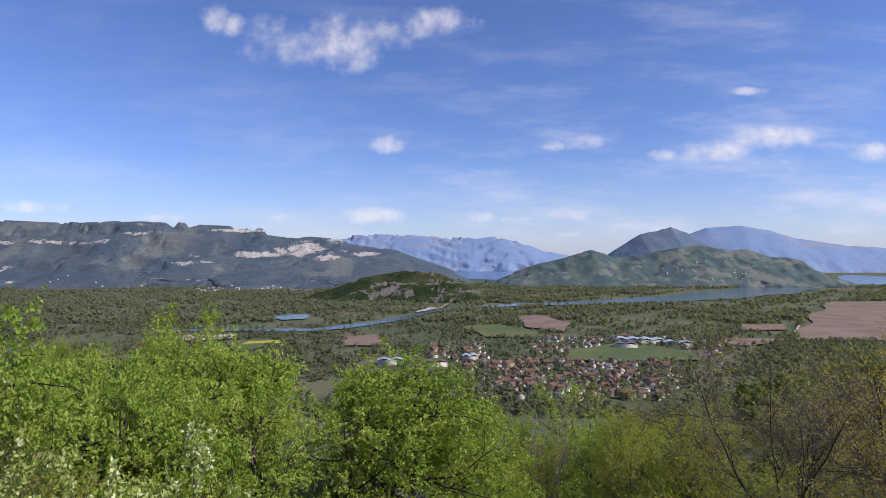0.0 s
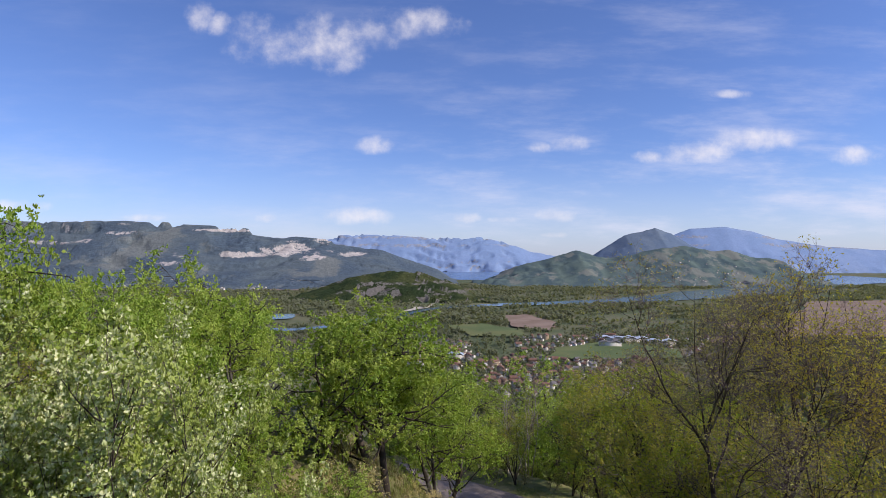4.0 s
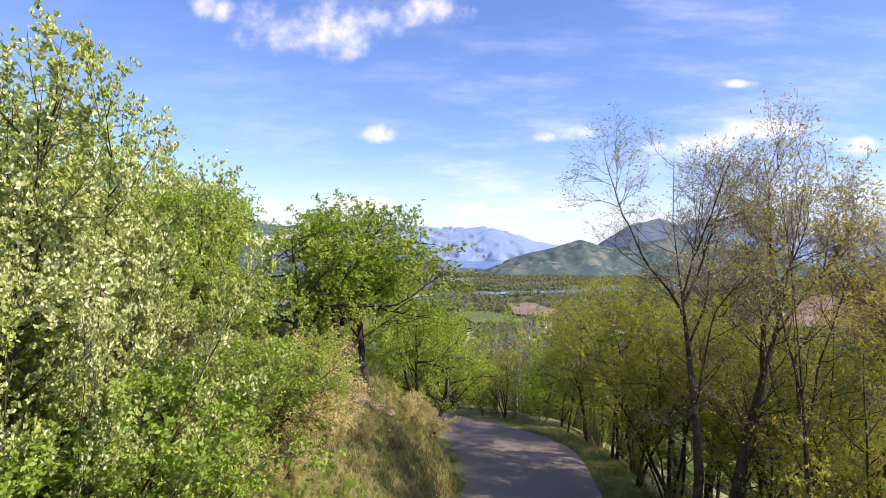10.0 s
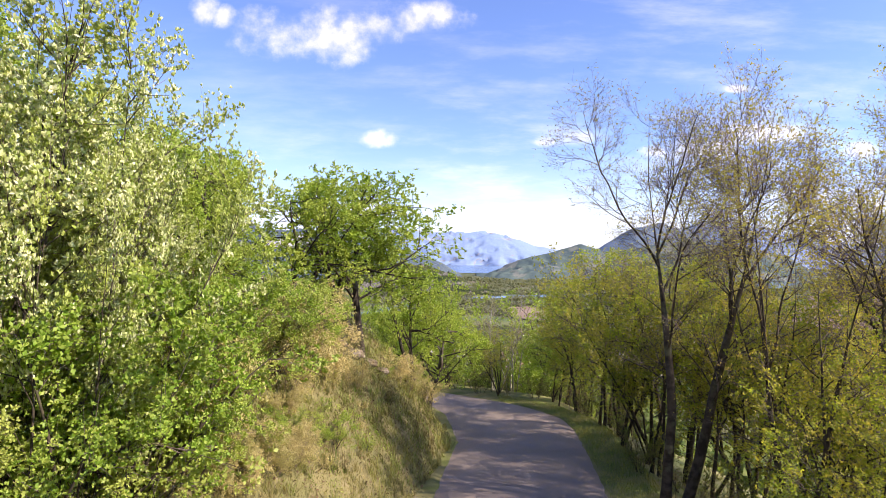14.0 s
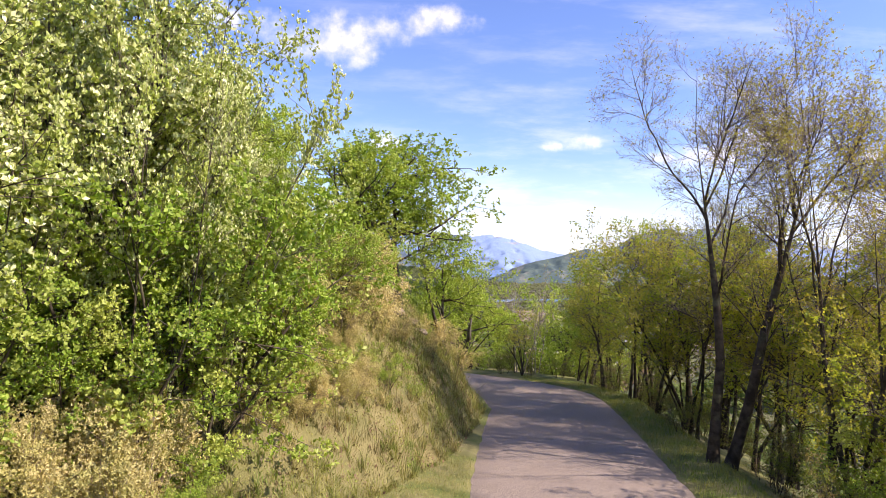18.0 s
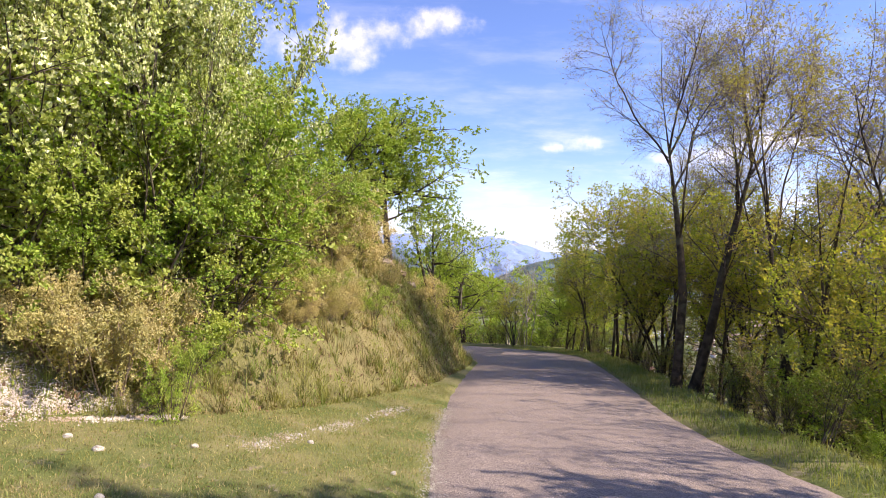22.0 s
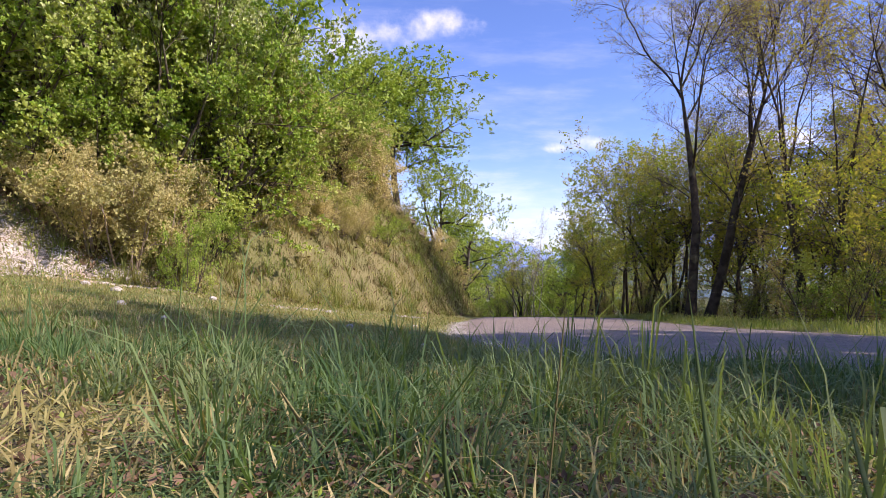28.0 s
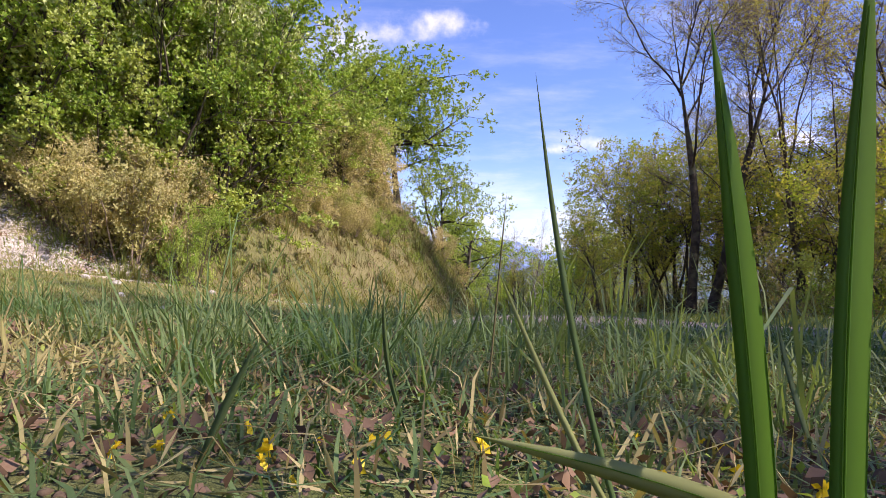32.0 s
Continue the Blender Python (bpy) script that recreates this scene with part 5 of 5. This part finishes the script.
say = "short roadside grass"
for k, (many, x0, x1, y0, y1, high, wide, straw) in enumerate((
        (50000, -1.3, 1.4, 0.52, 1.6, 0.040, 0.0018, 0.16), (70000, -2.8, 2.2, 1.5, 3.0, 0.040, 0.0022, 0.25), (80000, -5.5, 1.0, 3.0, 6.5, 0.05, 0.0032, 0.45), (120000, -8, 0.5, 6.5, 18, 0.05, 0.0045, 0.5))):
    x, y = scatter(100 + k, many, x0, x1, y0, y1, verge_left)
    c = int(len(x) * straw)
    clump = 0.7 + 0.8 * step(0.1, 0.9, wave(x, y, 5.0, 3.0) + 0.4 * wave(x, y, 11.0, 6.0))
    sward("grass", x[c:], y[c:], high * clump[c:], wide, M["grass" if k < 2 else "meadow"], "short green roadside grass with bare patches", 110 + k, 1.1)
    sward("dry_grass", x[:c], y[:c], high * 0.9, wide, M["straw"], "dry straw-coloured grass among the turf", 120 + k, 0.9)
# tufts: blades fanning out from one root
rng = np.random.default_rng(190)
cx, cy = scatter(191, 1300, -1.7, 1.5, 0.85, 2.2, lambda x, y, r: verge_left(x, y, r) & (wave(x, y, 2.2, 1.0) + 0.5 * r.normal(size=len(x)) > -0.25))
fan = rng.uniform(0, 2 * np.pi, (len(cx), 38))
far = rng.gamma(2.0, 0.008, fan.shape)
x, y = (cx[:, None] + far * np.cos(fan)).ravel(), (cy[:, None] + far * np.sin(fan)).ravel()
tall = np.repeat(rng.gamma(5.0, 0.0115, len(cx)), 38)
sward("grass", x, y, tall, 0.0019, M["grass"], "lush blue-green tufts of grass", 192, 0.95, fan.ravel())
x, y = scatter(104, 160000, -10.5, 1.6, 5, 30, bank)
patch = wave(x, y, 0.75, 3.0) + 0.6 * wave(x, y, 2.1, 6.0)
tall = 0.55 + 0.9 * step(-0.2, 0.9, wave(x, y, 2.9, 1.0) + 0.5 * wave(x, y, 6.1, 4.0))
dry = patch + 0.4 * np.random.default_rng(106).normal(size=len(x)) > -0.08
gone = wave(x, y, 1.9, 8.0) + 0.6 * wave(x, y, 4.3, 5.0) > 0.85
# withered grass; its increase with y puts the far bank's shade into colour
brown = ~gone & (wave(x, y, 1.1, 4.0) + 0.7 * wave(x, y, 3.3, 9.0) + 0.12 * (y - 14) > 0.25)
for m, mat, label, seed, lean in ((dry & ~gone & ~brown, "straw", "long tan tufts of dry grass on the bank", 130, 0.85), (~dry & ~gone & ~brown, "meadow", "green grass tufts on the bank", 131, 0.7),
                                  (brown, "sere", "brown withered grass and moss on the bank, thicker in place of shade", 133, 0.95)):
    sward("grass" if mat == "meadow" else "dry_grass", x[m], y[m], 0.13 * tall[m], 0.006, M[mat], label, seed, lean)
# clumps of long grass standing out of the bank
rng = np.random.default_rng(193)
cx, cy = scatter(194, 4200, -8.5, 1.4, 9, 27, bank)
for lot, mat, label in ((0, "straw", "bleached clumps of long grass on the bank"), (3, "meadow", "olive clumps of grass on the bank"), (1, "sere", "brown clumps of withered grass on the bank"), (2, "meadow", "green clumps of grass on the bank")):
    px, py = cx[lot::4], cy[lot::4]
    fan = rng.uniform(0, 2 * np.pi, (len(px), 24))
    far = rng.gamma(2.0, 0.022, fan.shape)
    tall = np.repeat(rng.gamma(5.0, 0.042, len(px)), 24)
    sward("grass" if mat == "meadow" else "dry_grass", (px[:, None] + far * np.cos(fan)).ravel(), (py[:, None] + far * np.sin(fan)).ravel(), tall, 0.006, M[mat], label, 195 + lot, 0.8, fan.ravel())
x, y = scatter(105, 80000, 5, 9.8, 3, 46, verge_right)
sward("grass", x, y, 0.11, 0.006, M["meadow"], "long green grass along the road edge", 132, 0.6)


def litter(name, x, y, size, mat, label, category, seed, lift=0.012, up=0.1, slim=0.62):
    rng = np.random.default_rng(seed)
    P = np.stack([x, y, land(x, y) + lift], 1)
    v, f = blades(rng, P, size, slim, (0, 0, up), 0.3, 1.0)
    v[:, 2] = np.maximum(v[:, 2], land(v[:, 0], v[:, 1]) + 0.003)
    return tagged(new(name, mesh_of(name, v, f, mat)), label, category, kind="stuff")


x, y = scatter(141, 15000, -1.4, 1.2, 0.6, 2.4, open_turf)
litter("dead_leaves", x, y, 0.013, M["dead"], "brown dead leaves lying in the turf", "leaves", 142)
x, y = scatter(147, 10000, -1.3, 1.2, 0.6, 2.2, open_turf)
litter("straw_litter", x, y, 0.035, M["straw"], "dry straw lying flat between the grass", "grass", 148, 0.006, 0.0, 0.09)
x, y = scatter(155, 3800, -1.2, -0.4, 0.7, 1.3, lambda x, y, r: np.hypot((x + 0.8) / 0.34, (y - 1.0) / 0.27) < 0.6 + 0.5 * r.random(len(x)))
litter("straw_litter", x, y, 0.05, M["straw"], "matted straw on a bare patch of ground", "grass", 156, 0.008, 0.05, 0.07)
x, y = scatter(143, 1300, -1.4, 1.2, 0.6, 2.2, open_turf)
litter("clover", x, y, 0.009, M["green"], "tiny clover leaves low in the turf", "plants", 144, 0.02, 0.6)
x, y = scatter(145, 5200, -7.5, 0.8, 6.5, 26, bank)
litter("dead_leaves", x, y, 0.09, M["dead"], "brown leaf litter on the bank", "leaves", 146, 0.02)


x, y = scatter(153, 2600, -8.6, -5.6, 9.0, 11.5, bank)
litter("dead_leaves", x, y, 0.1, M["dead"], "rusty brown leaf litter under the shrubs", "leaves", 154, 0.03)
x, y = scatter(149, 52000, -8.5, 1.4, 8.5, 28, bank)
low = wave(x, y, 1.3, 7.0) + 0.6 * wave(x, y, 3.4, 2.0) > 0.05
litter("low_weeds", x[low], y[low], 0.06, M["scrub"], "small olive and brown weeds matted on the bank", "plants", 151, 0.05, 0.7, 0.45)
low = wave(x, y, 1.5, 3.0) + 0.6 * wave(x, y, 3.9, 7.0) > 0.65
litter("low_weeds", x[low], y[low], 0.06, M["green"], "patches of fresh green weeds on the bank", "plants", 152, 0.08, 0.8, 0.5)


def stone_mesh(seed):
    bm = bmesh.new()
    bmesh.ops.create_icosphere(bm, subdivisions=2, radius=1.0)
    for v in bm.verts:
        v.co *= 1 + 0.35 * noise.noise(v.co * 1.3 + Vector((seed, 0, 0))) + 0.12 * noise.noise(v.co * 4 + Vector((0, seed, 0)))
        v.co.z *= 0.6
    me = bpy.data.meshes.new("stone")
    bm.to_mesh(me)
    bm.free()
    me.materials.append(M["lime"])
    return me


STONES = [stone_mesh(3.1 * k) for k in range(4)]
rng = np.random.default_rng(150)


def stone(x, y, s, label="white limestone lying in the grass", squash=1.0):
    ob = new("stone", STONES[int(rng.integers(4))])
    ob.matrix_basis = pose(x, y, float(land(x, y)) + s * 0.15, rng.normal(0, 8), rng.normal(0, 8), rng.uniform(0, 360))
    ob.scale = (s, s * rng.uniform(0.6, 1.0), s * squash)
    return tagged(ob, label, "stone", "limestone pieces by the road")


for x, y, s in ((-2.02, 9.3, 0.06), (-3.4, 8.2, 0.06), (-4.4, 7.6, 0.08), (-5.0, 7.9, 0.07), (-1.2, 6.4, 0.05), (-2.8, 5.6, 0.04), (-0.35, 4.6, 0.04), (-3.6, 6.3, 0.06), (-4.9, 6.2, 0.10), (-0.6, 8.3, 0.05)):
    stone(x, y, s)
stone(-1.72, 23.0, 0.17, "grey boulder sticking out of the bank", 1.3)
stone(-1.95, 22.9, 0.13, "grey boulder sticking out of the bank", 1.2)
def ledge(x, y, w, d, h, turn):
    """A lump of eroded soil jutting from the bank, lumpy and undercut."""
    bm = bmesh.new()
    bmesh.ops.create_icosphere(bm, subdivisions=3, radius=1.0)
    for v in bm.verts:
        v.co *= 1 + 0.28 * noise.noise(v.co * 1.7 + Vector((x, y, 0))) + 0.14 * noise.noise(v.co * 5 + Vector((y, x, 0)))
        v.co.x, v.co.y, v.co.z = v.co.x * w, v.co.y * d, v.co.z * h * (0.5 if v.co.z > 0 else 1.0)
    me = bpy.data.meshes.new("earth_ledge")
    bm.to_mesh(me)
    bm.free()
    me.materials.append(M["earth"])
    ob = new("earth_ledge", me)
    ob.matrix_basis = pose(x, y, float(land(x, y)) + 0.05, 0, 8, turn)
    return tagged(ob, "dark eroded soil under the oak roots, standing in for the shaded recess too", "soil", "soil ledges of the bank")


# these dark soil lumps also stand in for the shaded recess under the oak
for x, y, w, d, h, turn in ((-2.3, 22.2, 0.55, 0.35, 0.3, 20), (-1.75, 22.7, 0.4, 0.3, 0.24, -15), (-2.9, 21.6, 0.6, 0.35, 0.28, 35), (-1.3, 23.6, 0.35, 0.3, 0.22, 60)):
    ledge(x, y, w, d, h, turn)
for k in range(26):
    t = rng.random()
    stone(-7.0 + 2.7 * t + rng.normal() * 0.15, 8.1 + 1.6 * t + rng.normal() * 0.2, rng.uniform(0.025, 0.065), "broken limestone in the scree at the foot of the bank")
for k in range(30):
    t = rng.random()
    stone(-2.7 + 1.9 * t + rng.normal() * 0.07, 8.7 + 4.4 * t, rng.uniform(0.015, 0.045), "chip of limestone along the worn track")


def gravel(name, x, y, lo, hi, mat, label, seed, lift=0.2):
    """Loose chippings as one mass: flattened four-sided lumps."""
    rng = np.random.default_rng(seed)
    base = np.array([(1, 0, 0), (0, 1, 0), (-1, 0, 0), (0, -1, 0), (0, 0, 0.8), (0, 0, -0.8)])
    tri = np.array([(0, 1, 4), (1, 2, 4), (2, 3, 4), (3, 0, 4), (1, 0, 5), (2, 1, 5), (3, 2, 5), (0, 3, 5)])
    m = len(x)
    s = rng.uniform(lo, hi, m)
    V = base[None] * (1 + rng.normal(size=(m, 6, 3)) * 0.25) * s[:, None, None]
    a = rng.uniform(0, 6.28, m)
    c, q = np.cos(a)[:, None], np.sin(a)[:, None]
    V = np.stack([V[:, :, 0] * c - V[:, :, 1] * q, V[:, :, 0] * q + V[:, :, 1] * c, V[:, :, 2]], 2)
    z = np.maximum(land(x, y), np.where((x > line(LEFT_EDGE, y)), road_z(y) + 0.012, -99))
    V = V + np.stack([x, y, z + s * lift], 1)[:, None]
    F3 = (tri[None] + np.arange(m)[:, None, None] * 6).reshape(-1, 3)
    return tagged(new(name, mesh_of(name, V.reshape(-1, 3), F3, mat)), label, "gravel", kind="stuff")


xx, yy = scatter(164, 14000, -1.2, 1.0, 0.6, 2.0, open_turf)
gravel("soil_crumbs", xx, yy, 0.0015, 0.005, M["earth"], "crumbs of bare soil between the grass", 165)
yy = np.concatenate([rng.uniform(2.2, 3.2, 2600), rng.uniform(3.0, 14, 4600)])
xx = line(LEFT_EDGE, yy) + rng.normal(0.03, 0.11, len(yy)) + 0.5 * (yy < 4) * rng.random(len(yy))
gravel("gravel", xx, yy, 0.004, 0.012, M["lime"], "loose pale chippings along the road edge", 161)
t = rng.random(11000) ** 1.25
gravel("scree", -7.1 + 2.8 * t + rng.normal(size=len(t)) * 0.2 * (1.3 - t), 8.05 + 1.65 * t + rng.normal(size=len(t)) * 0.26 * (1.3 - t), 0.005, 0.022, M["scree"], "chalky white scree spilling from the bank", 162)
t = rng.random(3400)
t = t[np.sin(t * 17.0) + 0.7 * np.sin(t * 41.0) + 0.5 * rng.normal(size=len(t)) > 0.0]
gravel("track_chips", -2.8 + 2.1 * t + rng.normal(size=len(t)) * 0.13, 8.6 + 4.8 * t + rng.normal(size=len(t)) * 0.12, 0.004, 0.016, M["scree"], "pale stony streak across the grass", 163)


# ---- flowers and tall blades close to the ground ----
def flower_mesh():
    rng = np.random.default_rng(170)
    P = np.repeat([[0, 0, 0.03]], 7, 0)
    v, f = blades(rng, P, 0.011, 0.8, (0, 0, 0.7), 0.9, 1.0)
    return mesh_of("petals", v, f, M["petal"])


PETALS = flower_mesh()
st = tubes(np.array([[[0, 0, -0.005], [0.001, 0, 0.015], [0, 0.001, 0.031]]]), np.array([[0.0007, 0.0006, 0.0006]]), 4)
STALK = mesh_of("stalk", st[0], st[1], M["grass"])
for k in range(34):
    x, y = rng.uniform(-0.42, 0.3), 0.62 + 0.2 * rng.random()
    root = tagged(new("yellow_flower"), "tiny yellow trefoil flower low in the grass", "flower", "yellow flowers in the turf")
    part("stalk", STALK, root)
    part("petals", PETALS, root)
    root.matrix_basis = pose(x, y, float(land(x, y)), rng.normal(0, 18), rng.normal(0, 18), rng.uniform(0, 360))
    root.scale = [rng.uniform(0.35, 0.7)] * 3


def tall_blade(foot, tip, width, bow, mat, label):
    """A single long blade, keeled along its middle and tapering to the tip."""
    a, b = Vector(foot), Vector(tip)
    side = (b - a).cross(Vector((0, 1, 0))).normalized()
    V, F4 = [], []
    steps = 14
    for k in range(steps + 1):
        t = k / steps
        p = a.lerp(b, t) + side * bow * math.sin(math.pi * t)
        w = width * (0.8 + 0.2 * math.sin(math.pi * t)) * (1 - max(0.0, (t - 0.62) / 0.38) ** 2.2)
        V += [p - side * w, p + Vector((0, 0.45 * w, 0)), p + side * w, p + Vector((0, 0.45 * w + 0.0004, 0))]
        if k:
            i = 4 * k
            F4 += [(i - 4, i - 3, i + 1, i), (i - 3, i - 2, i + 2, i + 1), (i - 2, i - 1, i + 3, i + 2), (i - 1, i - 4, i, i + 3)]
    me = mesh_of("grass_blade", [tuple(v) for v in V], np.array(F4), mat, True)
    ob = tagged(new("grass_blade", me), label, "grass", "tall grass blades")
    if width > 0.004:
        R, C = [], []
        for k in range(steps):
            t = k / steps
            p = a.lerp(b, t) + side * bow * math.sin(math.pi * t)
            w = width * 0.07 * (1 - 0.7 * t)
            q = Vector((0, 0.45 * width * (1 - max(0.0, (t - 0.62) / 0.38) ** 2.2) - 0.0012, 0))
            R += [p + q - side * w, p + q + side * w, p + q + Vector((0, 0.0009, 0))]
            if k:
                i = 3 * k
                C += [(i - 3, i - 2, i + 1, i), (i - 2, i - 1, i + 2, i + 1), (i - 1, i - 3, i, i + 2)]
        part("midrib", mesh_of("midrib", [tuple(v) for v in R], np.array(C), M["fresh"], True), ob)
    return ob


tall_blade((-0.052, 0.48, 0.0), (-0.071, 0.478, 0.234), 0.0045, -0.004, M["fresh"], "broad bright green grass blade standing upright")
tall_blade((-0.040, 0.468, 0.0), (-0.034, 0.466, 0.252), 0.0050, 0.003, M["fresh"], "broad bright green grass blade standing upright")
tall_blade((-0.038, 0.54, 0.0), (-0.127, 0.54, 0.166), 0.0014, 0.006, M["wan"], "pale green grass stem leaning over")
tall_blade((-0.056, 0.545, 0.0), (-0.111, 0.54, 0.240), 0.0013, 0.008, M["grass"], "pale green grass stem leaning over")
tall_blade((0.05, 0.50, 0.03), (-0.139, 0.488, 0.114), 0.0042, -0.012, M["wan"], "pale yellowed grass leaf bent flat")
tall_blade((-0.112, 0.82, 0.0), (-0.092, 0.82, 0.225), 0.0009, 0.0, M["sere"], "thin dry grass stem")
tall_blade((-0.31, 0.67, 0.0), (-0.262, 0.67, 0.115), 0.0028, 0.003, M["grass"], "pale green grass blade")
rng = np.random.default_rng(180)
for k in range(34):
    x, y = rng.uniform(-1.1, 0.9), rng.uniform(0.75, 2.4)
    z = float(land(x, y))
    h = rng.uniform(0.06, 0.13)
    tall_blade((x, y, z - 0.01), (x + rng.normal() * 0.045, y + rng.normal() * 0.03, z + h), 0.0016 + 0.0014 * rng.random(), rng.normal() * 0.006,
               M["straw" if k % 4 == 0 else "grass"], "long dry grass blade" if k % 4 == 0 else "long green grass blade")
